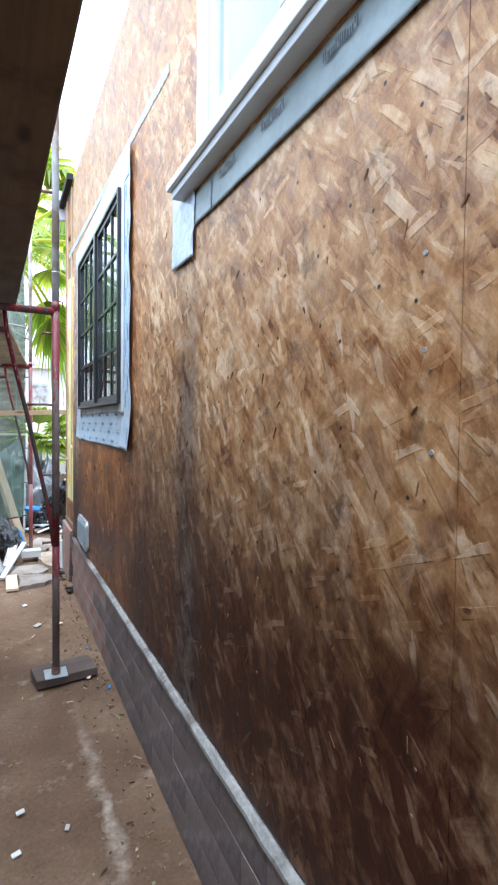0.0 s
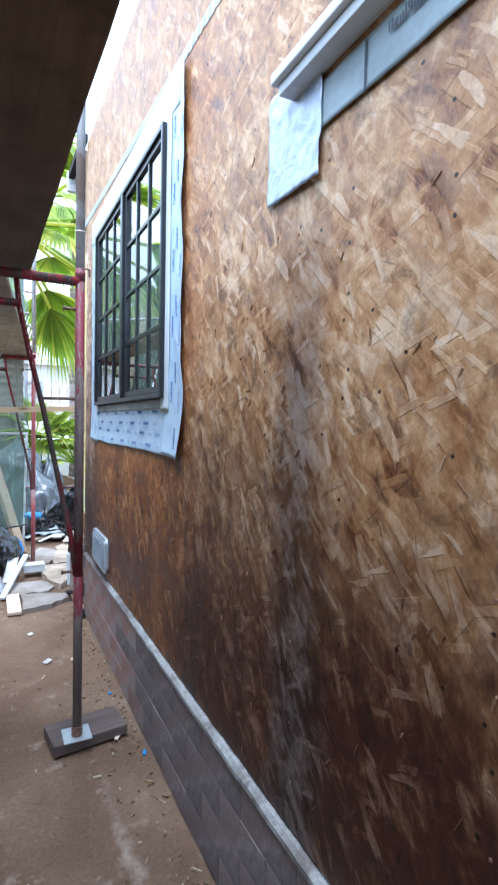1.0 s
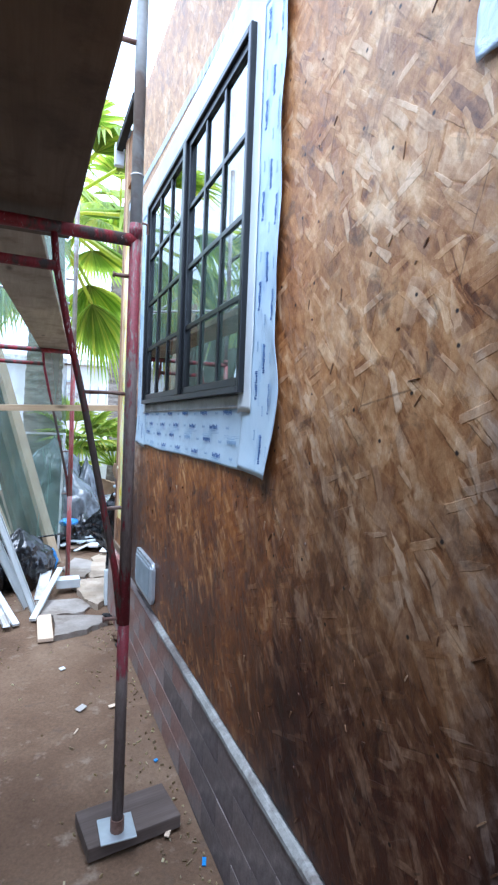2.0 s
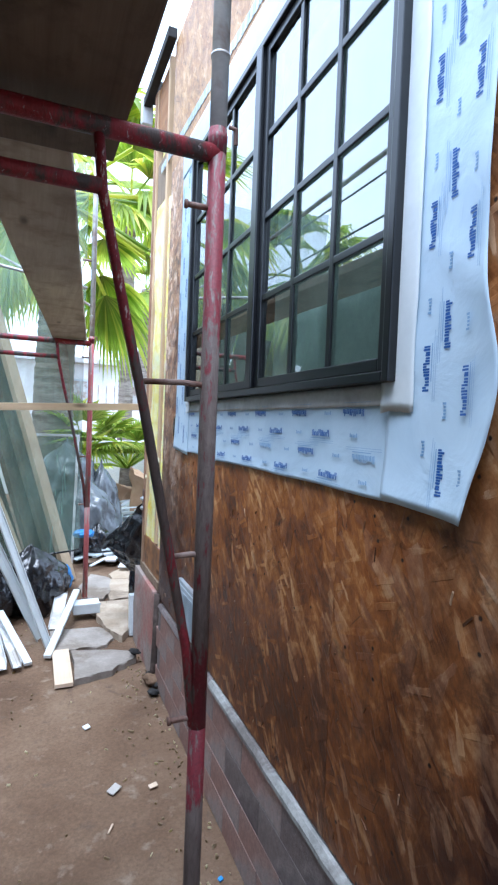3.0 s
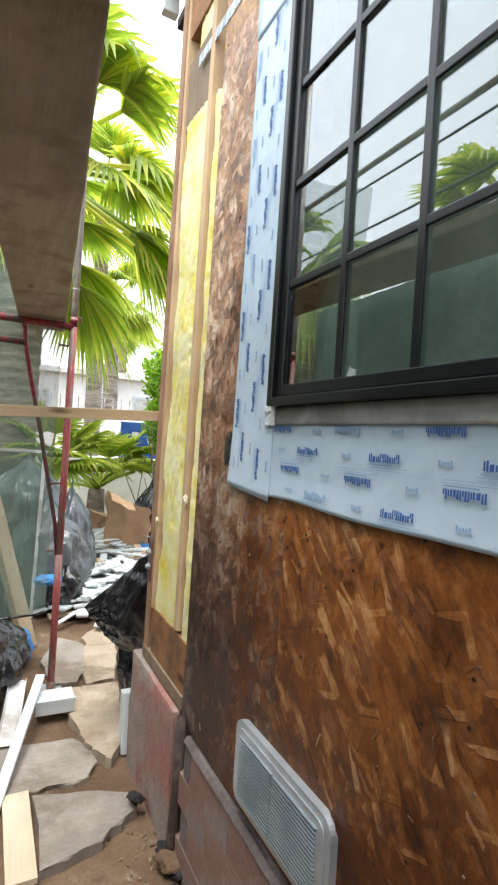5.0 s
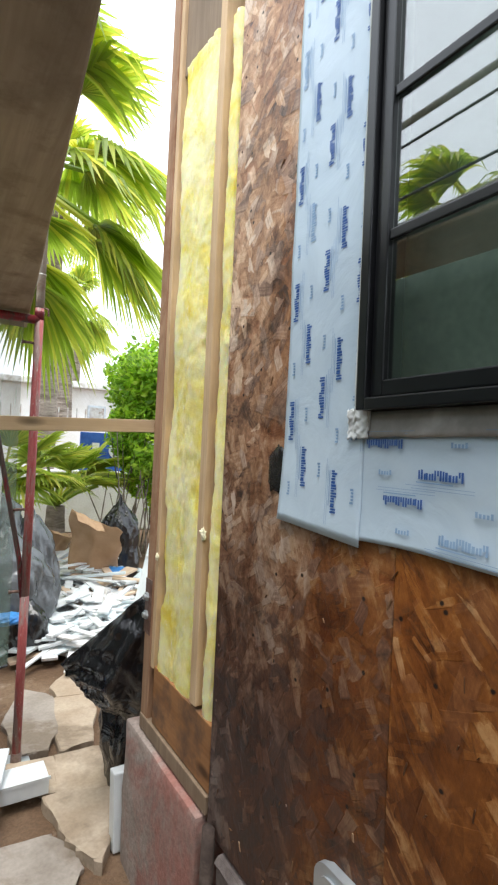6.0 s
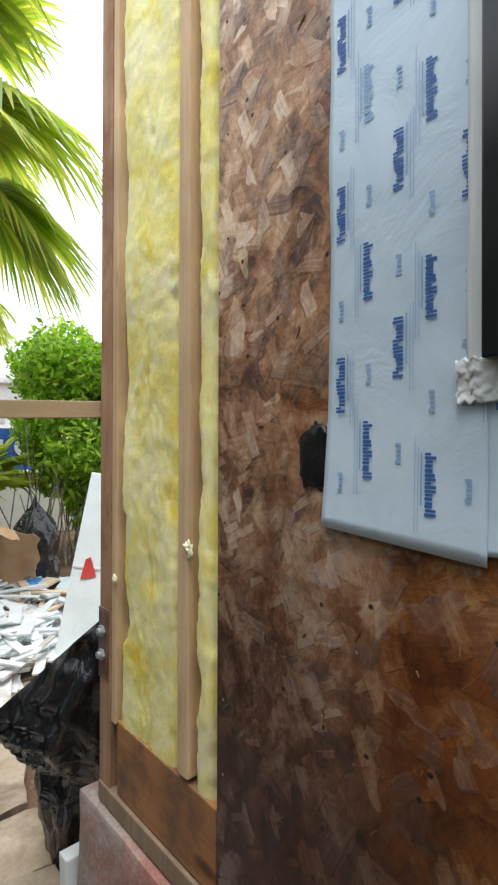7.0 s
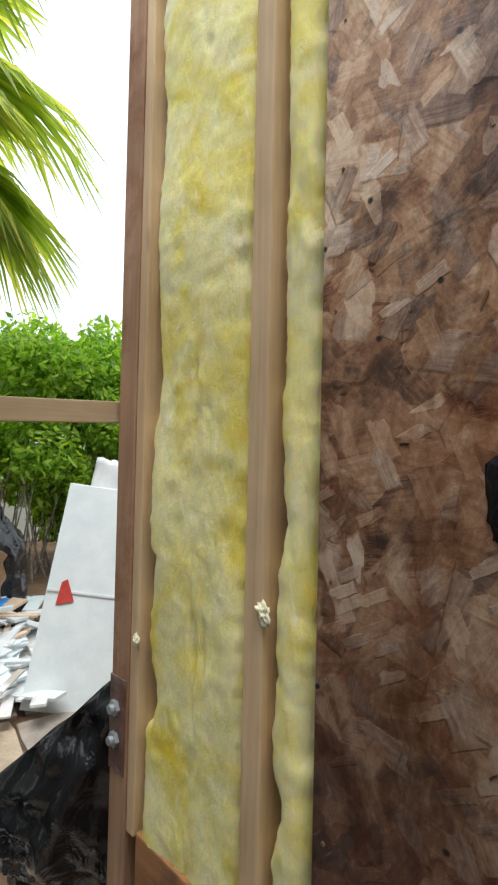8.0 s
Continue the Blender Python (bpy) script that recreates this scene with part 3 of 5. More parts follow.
solo("ground", bm, M_SOIL, "packed brown bare soil with scattered wood chips", "ground", kind="structure", smooth=True)

# ---- house wall: sheathing panels on studs ----
wall = thing("wall_house", (WX, 0, 0), "house wall sheathed in stained strand board on studs", "wall", kind="structure")
WIN1 = (2.745, 4.255, 1.575, 2.70)
WIN2 = (0.15, 1.57, 2.305, 3.35)


def panel(y0, y1, z0, z1, mat, hole=None):
    """One sheathing panel, with a window opening cut where it crosses one."""
    cells = []
    if hole:
        hy0, hy1, hz0, hz1 = max(hole[0], y0), min(hole[1], y1), max(hole[2], z0), min(hole[3], z1)
    if hole and hy0 < hy1 and hz0 < hz1:
        cells = [(y0, hy0, z0, z1), (hy1, y1, z0, z1), (hy0, hy1, z0, hz0), (hy0, hy1, hz1, z1)]
    else:
        cells = [(y0, y1, z0, z1)]
    b = bmesh.new()
    for a, c, d, e in cells:
        if c - a > 0.002 and e - d > 0.002:
            box(b, WX, WX + 0.011, a, c, d, e)
    return part("osb_panel", b, mat, wall)


SEAM = 2.86
G = 0.0008
for y0, y1, mat in ((-2.4, -0.7, M_OSB_TAN), (-0.7, 0.52, M_OSB_TAN), (0.52, 1.74, M_OSB_TAN), (1.74, 2.957, M_OSB_TAN), (2.957, 4.177, M_OSB_ORANGE), (4.177, 4.797, M_OSB_GREY)):
    panel(y0 + G, y1 - G, LEDGE + 0.004, SEAM - G, mat, WIN1 if y1 > 2.8 else WIN2)
for y0, y1, mat in ((-2.4, -0.1, M_OSB_UPPER), (-0.1, 1.13, M_OSB_UPPER), (1.13, 2.35, M_OSB_UPPER), (2.35, 3.57, M_OSB_UPPER), (3.57, 4.797, M_OSB_UPPER)):
    panel(y0 + G, y1 - G, SEAM + G, TOP, mat, WIN2)

# studs behind the sheathing and in the open corner bay
SX = WX + 0.0125


def stud(y0, y1, z0, z1, mat, name="stud", x0=SX, x1=SX + 0.089, bevel=0.003):
    return part(name, boxed(x0, x1, y0, y1, z0, z1, bevel=bevel), mat, wall)


stud(4.895, 4.9335, 0.755, TOP, M_STUD, x0=0.645)
stud(5.230, 5.2568, 0.735, TOP, M_STUD, x0=0.650)
stud(5.2585, CORNER, 0.52, TOP, M_STUD_OLD, "corner_post", 0.646)
stud(4.797 + G, 4.83, 0.75, TOP, M_STUD_OLD, x0=SX + 0.03)
for y in (-0.6, 0.55, 1.76, 2.62, 4.36):
    stud(y, y + 0.038, LEDGE + 0.05, TOP, M_STUD_OLD)
# bottom plate: reddish board, sloping cut, over a thin dark strip
b = bmesh.new()
box(b, SX - 0.012, SX + 0.09, 4.80, 5.222, 0.56, 0.742, 0.004)
for v in b.verts:
    if v.co.z > 0.7:
        v.co.z += (4.80 - v.co.y) * -0.02
part("bottom_plate", b, M_PLATE, wall, "reddish brown weathered bottom plate")
# added strip, no real plate: its dark colour stands in for the dark lower edge
part("added_dark_strip", boxed(SX - 0.02, SX + 0.09, 4.80, CORNER - 0.002, 0.505, 0.556, bevel=0.004), M_PLYGREY, wall)
part("blocking", boxed(SX + 0.0, SX + 0.08, 4.935, 5.229, 2.79, 3.09, bevel=0.004), M_PLYGREY, wall, "grey-brown plywood blocking between the studs")
part("blocking", boxed(SX - 0.004, SX + 0.08, 4.935, 5.229, 3.20, TOP, bevel=0.004), M_PLATE, wall)
part("top_plate", boxed(SX + 0.02, SX + 0.085, 4.80, CORNER, TOP + 0.002, TOP + 0.04), M_STUD, wall)
part("end_sheathing", boxed(SX + 0.02, 4.2, CORNER + 0.002, CORNER + 0.014, 0.5, TOP), M_OSB_TAN, wall)
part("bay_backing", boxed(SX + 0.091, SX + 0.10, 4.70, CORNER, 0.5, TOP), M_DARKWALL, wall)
# metal bracket with two bolts low on the corner post
br = part("bracket", boxed(0.642, 0.6455, 5.2605, 5.316, 0.84, 1.03, bevel=0.001), M_RUST, wall, "rusty steel bracket")
for z in (0.905, 0.968):
    b = bmesh.new()
    tube(b, [(0.643, 5.292, z), (0.634, 5.292, z)], 0.016, 6)
    tube(b, [(0.635, 5.292, z), (0.626, 5.292, z)], 0.009, 10)
    part("bolt", b, M_GALV, br)

# metal lath strip along the panel joint
b = bmesh.new()
for i in range(60):
    y = 1.95 + i * 0.052
    z = 2.838 + (y - 1.97) * 0.052
    box(b, WX - 0.003, WX - 0.0005, y, y + 0.047, z - 0.022 + 0.004 * nz(y * 9), z + 0.022 + 0.004 * nz(y * 9, 4))
    box(b, WX - 0.005, WX - 0.003, y + 0.01, y + 0.02, z - 0.018, z + 0.018)
solo("strap", b, M_GALV, "galvanised steel strap nailed along the panel joint", "strap")

# strands that have lifted from the face of the boards
k = Nodes("lifted_strand")
isl = k.n("ShaderNodeNewGeometry").outputs["Random Per Island"]
tone = k.ramp(isl, [(0.0, (0.07, 0.03, 0.015)), (0.4, (0.13, 0.06, 0.028)), (0.8, (0.24, 0.13, 0.065)), (1.0, (0.42, 0.29, 0.18))])
tone = k.mix(1.0, tone, k.ramp(k.noise(k.pos(), 90.0, 5, 0.7), [(0.3, (0.7,) * 3), (0.7, (1.15,) * 3)]), "MULTIPLY")
M_LIFTED = k.done(tone, 0.6, 0, 0.35)
rf = random.Random(77)
b = bmesh.new()
for i in range(300):
    y, z = rf.uniform(-0.1, 4.78), 0.5 + 1.9 * rf.random() ** 1.4
    if 2.45 < y < 4.56 and z > 1.30 or y < 1.92 and z > 2.0 or 3.88 < y < 4.4 and z < 0.76:
        continue
    L, w = rf.uniform(0.004, 0.017), rf.uniform(0.0006, 0.0024)
    m = Matrix.Translation((WX - 0.0012, y, z)) @ pose(0, 0, 0, rf.gauss(25, 32), 0, 0) @ pose(0, 0, 0, 0, rf.uniform(-3, 3), rf.uniform(-5, 5))
    q = [m @ Vector(p) for p in ((0, -w, -L), (0, w * 0.7, -L * 0.9), (-0.0008, w, L * 0.2), (-0.0014, w * 0.3, L), (-0.001, -w * 0.8, L * 0.8))]
    low = [b.verts.new((WX + 0.0005, p.y, p.z)) for p in q]
    top = [b.verts.new((min(p.x, WX - 0.0004), p.y, p.z)) for p in q]
    b.faces.new(top)
    for e in range(5):
        b.faces.new((low[e], low[(e + 1) % 5], top[(e + 1) % 5], top[e]))
bmesh.ops.recalc_face_normals(b, faces=b.faces)
solo("lifted_strands", b, M_LIFTED, "loose wood strands lifting from the strand board", "splinters", kind="stuff")

# nails in lines over the studs
b = bmesh.new()
rn = random.Random(5)
for y in (0.59, -0.15, 1.16, 1.72, 2.35, 4.775, 4.45, 3.6):
    for i in range(13):
        z = 0.6 + i * 0.19 + rn.uniform(-0.06, 0.06)
        if 2.75 < y < 4.26 and z > 1.3 or y == 1.16 and z > 2.0:
            continue
        yy = y + rn.uniform(-0.012, 0.012)
        tube(b, [(WX + 0.001, yy, z), (WX - 0.0016, yy, z)], rn.uniform(0.002, 0.0034), 8)
solo("nails", b, M_RUST, "dull nail heads in the strand board", "nails", kind="stuff")
b = bmesh.new()
for yy, z in ((0.593, 1.741), (0.591, 1.591), (0.571, 1.432)):
    tube(b, [(WX, yy, z), (WX - 0.002, yy, z)], 0.0042, 8)
solo("screws", b, M_GALV, "galvanised screw heads in the strand board", "screws", kind="stuff")

# ---- foundation ----
fx = WX - 0.012
found = thing("foundation", (fx, 0, 0), "grey-smeared reddish brick foundation under the house wall", "foundation", kind="structure")
part("foundation_core", boxed(fx - 0.0015, fx + 0.20, -2.4, 4.712, -0.3, LEDGE - 0.018), M_MORTAR, found)
b = bmesh.new()
sheet(b, 120, 3, lambda u, v: Vector((fx - 0.0095 + 0.0335 * v, -2.4 + 6.2 * u, LEDGE - 0.004 + 0.006 * nz(u * 60, v * 2) + 0.004 * nz(u * 200, v * 3) - 0.012 * (v < 0.1))))
sheet(b, 120, 1, lambda u, v: Vector((fx - 0.0095 - 0.001 * v, -2.4 + 6.2 * u, LEDGE - 0.016 + 0.006 * nz(u * 60) + 0.004 * nz(u * 200) - 0.012 * v)))
part("ledge", b, M_CONCRETE, found, "pale mortar ledge along the top")
b = bmesh.new()
sheet(b, 30, 3, lambda u, v: Vector((fx - 0.010 + 0.034 * v, 3.802 + 0.91 * u, LEDGE - 0.006 + 0.008 * nz(u * 12, v * 2) - 0.016 * (v < 0.1))))
part("ledge", b, M_MORTAR, found, "dirty end of the ledge")

# ---- window with black frame ----
w1 = thing("window_1", (WX, 3.5, 1.575), "black-framed double casement window with divided panes", "window", kind="structure")
fo = 0.615
y0, y1, z0, z1 = WIN1


def frame_rect(b, x0, x1, y0, y1, z0, z1, w, bevel=0.003):
    box(b, x0, x1, y0, y0 + w, z0, z1, bevel)
    box(b, x0, x1, y1 - w, y1, z0, z1, bevel)
    box(b, x0, x1, y0 + w, y1 - w, z0, z0 + w, bevel)
    box(b, x0, x1, y0 + w, y1 - w, z1 - w, z1, bevel)
    return b


part("window_frame", frame_rect(bmesh.new(), fo, WX + 0.05, y0, y1, z0, z1, 0.022), M_BLACK, w1)
part("mullion", boxed(fo - 0.002, WX + 0.05, 3.452, 3.498, z0 + 0.022, z1 - 0.022, bevel=0.004), M_BLACK, w1)
for a, c in ((y0 + 0.024, 3.45), (3.50, y1 - 0.024)):
    sash = part("sash", frame_rect(bmesh.new(), fo + 0.012, WX + 0.03, a, c, z0 + 0.024, z1 - 0.024, 0.028), M_BLACK, w1)
    gy0, gy1, gz0, gz1 = a + 0.028, c - 0.028, z0 + 0.052, z1 - 0.052
    part("pane", boxed(fo + 0.024, fo + 0.030, gy0 - 0.006, gy1 + 0.006, gz0 - 0.006, gz1 + 0.006), M_GLASS, sash).visible_shadow = False
    for i in (1, 2):
        y = gy0 + (gy1 - gy0) * i / 3
        part("muntin", boxed(fo + 0.0155, fo + 0.023, y - 0.0095, y + 0.0095, gz0, gz1, bevel=0.002), M_BLACK, sash)
    for i in (1, 2, 3):
        z = gz0 + (gz1 - gz0) * i / 4
        part("muntin", boxed(fo + 0.016, fo + 0.0225, gy0, gy1, z - 0.010, z + 0.010, bevel=0.003), M_BLACK, sash)
# room behind the glass, with a plastic sheet hung inside the window
room = thing("room_interior", (1.2, 3.5, 0.5), "dim bare room behind the windows", "room", kind="structure")
b = bmesh.new()
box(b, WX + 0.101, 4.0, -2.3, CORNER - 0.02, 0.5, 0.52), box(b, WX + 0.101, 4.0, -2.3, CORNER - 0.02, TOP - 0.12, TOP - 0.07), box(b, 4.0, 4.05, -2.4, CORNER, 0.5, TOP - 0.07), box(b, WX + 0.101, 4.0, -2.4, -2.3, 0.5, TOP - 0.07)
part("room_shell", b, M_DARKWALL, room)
b = bmesh.new()
sheet(b, 60, 24, lambda u, v: Vector((WX + 0.17 + 0.02 * nz(u * 9 + v * 3, v * 2) + 0.012 * nz(u * 26, v * 5), 2.68 + 1.66 * u, 1.5 + 1.3 * v)), 0.002)
solo("plastic_sheet", b, M_SHEET, "cloudy plastic sheet hung inside the window", "sheet", smooth=True)


WORD = ((0.00, 0.115, 1.0, 1), (0.115, 0.12, 0.68, 2), (0.24, 0.07, 0.68, 0), (0.315, 0.065, 0.88, 0), (0.385, 0.045, 0.95, 0), (0.44, 0.115, 1.0, 1), (0.56, 0.045, 1.0, 0), (0.615, 0.115, 0.68, 2), (0.74, 0.10, 0.68, 2), (0.85, 0.12, 1.0, 2))


def marks(b, pale, x, horizontal, a0, a1, c0, c1, rng, step_a=0.262, step_c=0.05, big=1.0):
    """Printed marks as plain bold bars: a word-sized row of bars with a fine rule under it and a small faint row between, in staggered lanes that turn over from lane to lane. a runs along the writing."""
    def bar(p, q, c, d, to):
        pts = ((p, c), (q, c), (q, d), (p, d))
        to.faces.new([to.verts.new((x, u, v) if horizontal else (x, v, u)) for u, v in (pts[::-1] if horizontal else pts)])

    def word(a, c, L, h, flip, to):
        for f, w, tall, kind in WORD:
            p, q = a + f * L, a + (f + w * 0.86) * L
            if flip:
                p, q = 2 * a + L - q, 2 * a + L - p
            lo, hi = (c, c + h * tall) if not flip else (c + h * (1 - tall), c + h)
            st = 0.036 * L
            if kind == 0:
                bar(p, q, lo, hi, to)
            else:
                bar(p, p + st * 1.25, lo, hi, to)
                bar(q - st * 1.1, q, lo if kind == 2 else lo + (hi - lo) * 0.45, hi - (hi - lo) * (0.0 if kind == 1 else 0.08), to)

    lane = 0
    c = c0 + 0.012
    while c < c1 - 0.016:
        flip = lane % 2 == 1
        a = a0 + (0.01, 0.125, 0.055, 0.17)[lane % 4] - 0.11
        while a < a1 - 0.09 * big:
            L, h = 0.088 * big, 0.0165 * big
            if a > a0:
                faint = rng.random() < 0.12
                word(a, c, L, h, flip, pale if faint else b)
                e = c - 0.006 if not flip else c + h + 0.004
                bar(a + 0.2 * L, a + L, e, e + 0.0022, pale)
                for n in range(2):
                    g = e - 0.005 * (n + 1) if not flip else e + 0.005 * (n + 1)
                    bar(a - 0.02, a + L * rng.uniform(1.0, 1.3), g, g + 0.0009, pale)
            m = a + 0.142 * big
            if a0 < m < a1 - 0.04:
                for n in range(5):
                    bar(m + n * 0.0062, m + n * 0.0062 + 0.0042, c + 0.003, c + (0.012 if n in (0, 4) else 0.0095), pale)
            a += step_a * big
        c += step_c
        lane += 1
    return b


flash = thing("window_flashing", (WX, 3.5, 1.33), "pale blue printed flashing membrane round the black window", "flashing")
rng = random.Random(11)


def strip(y0, y1, z0, z1, fn, name="membrane_strip", mat=None, nu=40, nv=24):
    b = bmesh.new()
    sheet(b, nu, nv, lambda u, v: fn(y0 + (y1 - y0) * u, z0 + (z1 - z0) * v, u, v), 0.0012)
    return part(name, b, mat or M_MEMBRANE, flash, smooth=True)


def bottom_fn(y, z, u, v):
    drop = 0.012 * nz(y * 3, 2)
    curl = 0.004 * max(0.0, 1 - v * 2.2) ** 2
    return Vector((WX - 0.0035 - curl - 0.0012 * nz(y * 14, z * 14) - 0.001, y, z + drop * (1 - v)))


strip(2.74, 4.30, 1.335, 1.545, bottom_fn, nu=110)


def near_fn(y, z, u, v):
    edge = 2.526 - 0.034 * math.exp(-((z - 1.56) / 0.12) ** 2) + 0.02 * max(0.0, 1.45 - z) / 0.12 + 0.008 * nz(z * 4)
    curl = 0.014 * max(0.0, 1 - u * 2.4) ** 2 * (1 + nz(z * 5)) + 0.010 * max(0.0, 1 - v * 9) ** 2
    return Vector((WX - 0.0065 - curl - 0.004 * max(0, nz(y * 9, z * 9)), edge + (2.776 - edge) * u, z + 0.012 * u * max(0, 1 - v * 9)))


strip(2.535, 2.776, 1.325, 2.84, near_fn, nv=90, nu=24)
strip(4.258, 4.505, 1.345, 2.87, lambda y, z, u, v: Vector((WX - 0.0065 - (0.003 + 0.003 * u) * max(0, 1 - v * 9) ** 2 - 0.0012 * nz(y * 12, z * 12), y + u * 0.012 * max(0, 1 - v * 5) ** 1.5 + 0.006 * nz(z * 6) * u, z - 0.02 * (1 - u) * max(0, 1 - v * 8))), nv=90, nu=24)
strip(2.60, 4.508, 2.705, 2.865, lambda y, z, u, v: Vector((WX - 0.009 - 0.001 * nz(y * 10, z * 10), y, z)), nu=60, nv=10)
# foil-faced sill strip under the frame, with torn sealant edge
strip(2.75, 4.272, 1.528, 1.574, lambda y, z, u, v: Vector((WX - 0.0085 + 0.002 * v - 0.0006 * nz(y * 30, z * 30), y, z + 0.0025 * nz(y * 25) * (1 - v))), "sill_strip", M_SILLGREY, 120, 5)
strip(2.697, 2.79, 1.515, 2.72, lambda y, z, u, v: Vector((WX - 0.0118 - 0.004 * u - 0.001 * nz(y * 20, z * 9), y - 0.003 + 0.004 * nz(z * 7) * (1 - u), z + 0.006 * nz(y * 40) * (1 - v))), "jamb_strip", M_WHITE, 8, 60)
strip(4.240, 4.283, 1.54, 2.72, lambda y, z, u, v: Vector((WX - 0.0105 + 0.002 * u - 0.001 * nz(y * 20, z * 9), y + 0.004 * nz(z * 7) * u, z)), "jamb_strip", M_WHITE, 6, 60)
# crumpled end of the white strip at the corner of the frame
b = bmesh.new()
sheet(b, 20, 20, lambda u, v: Vector((WX - 0.0115 - 0.007 * abs(nz(u * 2.6, v * 2.6, 5)) - 0.001 * nz(u * 7, v * 7), 4.243 + 0.052 * u + 0.006 * nz(v * 8, 2.0), 1.525 + 0.055 * v + 0.006 * nz(u * 8, 7.0))), 0.0015)
part("crumpled_end", b, M_WHITE, flash, "crumpled white strip end", True)
b, pale = bmesh.new(), bmesh.new()
marks(b, pale, WX - 0.0062, True, 2.79, 4.27, 1.345, 1.530, rng)
for v in list(b.verts) + list(pale.verts):
    vv = (v.co.z - 1.335) / 0.21
    v.co.x -= 0.004 * max(0.0, 1 - vv * 2.2) ** 2 + 0.002
    v.co.z += 0.012 * nz(v.co.y * 3, 2) * (1 - vv)
tagged(part("print", b, M_INK, flash, "blue printed marks"), kind="stuff")
tagged(part("print", pale, M_INKPALE, flash, "faint blue printed lines"), kind="stuff")
b, pale = bmesh.new(), bmesh.new()
marks(b, pale, WX - 0.0081, False, 1.36, 2.82, 4.262, 4.500, rng)
for v in list(b.verts) + list(pale.verts):
    v.co.x -= (0.003 + 0.003 * (v.co.y - 4.258) / 0.247) * max(0, 1 - (v.co.z - 1.345) / 1.525 * 9) ** 2
tagged(part("print", b, M_INK, flash, "blue printed marks"), kind="stuff")
tagged(part("print", pale, M_INKPALE, flash, "faint blue printed lines"), kind="stuff")
b, pale = bmesh.new(), bmesh.new()
marks(b, pale, 0.0, False, 1.345, 2.72, 2.545, 2.700, rng)
for v in list(b.verts) + list(pale.verts):
    q = near_fn(v.co.y, v.co.z, (v.co.y - 2.526) / 0.25, (v.co.z - 1.325) / 1.515)
    v.co.x = q.x - 0.0012
tagged(part("print", b, M_INK, flash, "blue printed marks"), kind="stuff")
tagged(part("print", pale, M_INKPALE, flash, "faint blue printed lines"), kind="stuff")

# black tar patch beside the membrane
b = bmesh.new()
bmesh.ops.create_icosphere(b, subdivisions=3, radius=1)
for v in b.verts:
    p = v.co.copy()
    q = 1 + 0.34 * nz(p.y * 2.2, p.z * 2.2, p.x) + 0.14 * nz(p.y * 6, p.z * 6, 3.0)
    v.co = Vector((WX - 0.001 + p.x * 0.004, 4.536 + max(-1, min(1, p.y * 1.3)) * 0.034 * q, 1.452 + max(-1, min(1, p.z * 1.3)) * 0.047 * q))
solo("sealant_patch", b, M_TAR, "black tar patch stuck on the strand board", "patch", smooth=True)

# ---- upper white window ----
M_BLIND = worn("blue_grey_blind", (0.20, 0.26, 0.29), (0.27, 0.33, 0.36), rough=0.6, bump=0.05)
w2 = thing("window_2", (WX, 0.8, 2.25), "white vinyl window with projecting sill", "window", kind="structure")
y0, y1, z0, z1 = WIN2
part("window_frame", frame_rect(bmesh.new(), 0.622, WX + 0.06, y0, y1, z0, z1, 0.075, 0.004), M_WHITE, w2)
part("sash", frame_rect(bmesh.new(), 0.634, WX + 0.04, y0 + 0.075, y1 - 0.078, z0 + 0.075, z1 - 0.078, 0.042, 0.004), M_WHITE, w2)
part("meeting_rail", boxed(0.632, WX + 0.04, 0.99, 1.05, z0 + 0.117, z1 - 0.12, bevel=0.003), M_WHITE, w2)
part("pane", boxed(0.650, 0.656, y0 + 0.1, y1 - 0.11, z0 + 0.11, z1 - 0.11), M_PLAINGLASS, w2).visible_shadow = False
b = bmesh.new()
sheet(b, 50, 10, lambda u, v: Vector((WX + 0.045 + 0.01 * math.sin(u * 130), y0 + 0.08 + (y1 - y0 - 0.16) * u, z0 + 0.08 + (z1 - z0 - 0.16) * v)), 0.002)
solo("blind", b, M_BLIND, "pale ribbed blind behind the white window", "blind", smooth=True)
b = boxed(0.583, WX + 0.0, -0.1, 1.765, 2.277, 2.303, bevel=0.004)
box(b, 0.598, WX - 0.001, -0.1, 1.75, 2.25, 2.2755, bevel=0.003)
part("window_sill", b, M_WHITE, w2, "white projecting sill board")
fl2 = thing("sill_flashing", (WX, 0.8, 2.13), "pale grey printed flashing membrane under the white sill", "flashing")
b = bmesh.new()
sheet(b, 80, 8, lambda u, v: Vector((WX - 0.004 - 0.0015 * nz(u * 30, v * 4) - 0.004 * (1 - v), -0.4 + 2.05 * u, 2.128 + 0.105 * v + 0.004 * nz(u * 12))), 0.0012)
part("membrane_strip", b, M_FLASHSHADED, fl2, smooth=True)
b = bmesh.new()
sheet(b, 24, 26, lambda u, v: Vector((WX - 0.007 - 0.006 * abs(nz(u * 5, v * 6)) - 0.008 * (1 - u) * (1 - v), 1.628 + 0.245 * u + 0.006 * nz(v * 4), 2.04 + 0.275 * v - 0.012 * (1 - v) * (1 - u) + 0.008 * nz(u * 5) * v)), 0.0012)
part("foil_patch", b, M_FOIL, fl2, "crumpled silver-blue patch", smooth=True)
b = bmesh.new()
pale = bmesh.new()
marks(b, pale, WX - 0.0112, True, 0.05, 1.46, 2.180, 2.225, rng, step_a=0.2, step_c=0.09, big=1.35)
pale.free()
tagged(part("print", b, M_INKDARK, fl2, "dark printed marks"), kind="stuff")
part("tape_edge", boxed(WX - 0.009, WX - 0.0082, 1.478, 1.484, 2.13, 2.225), M_INKDARK, fl2)

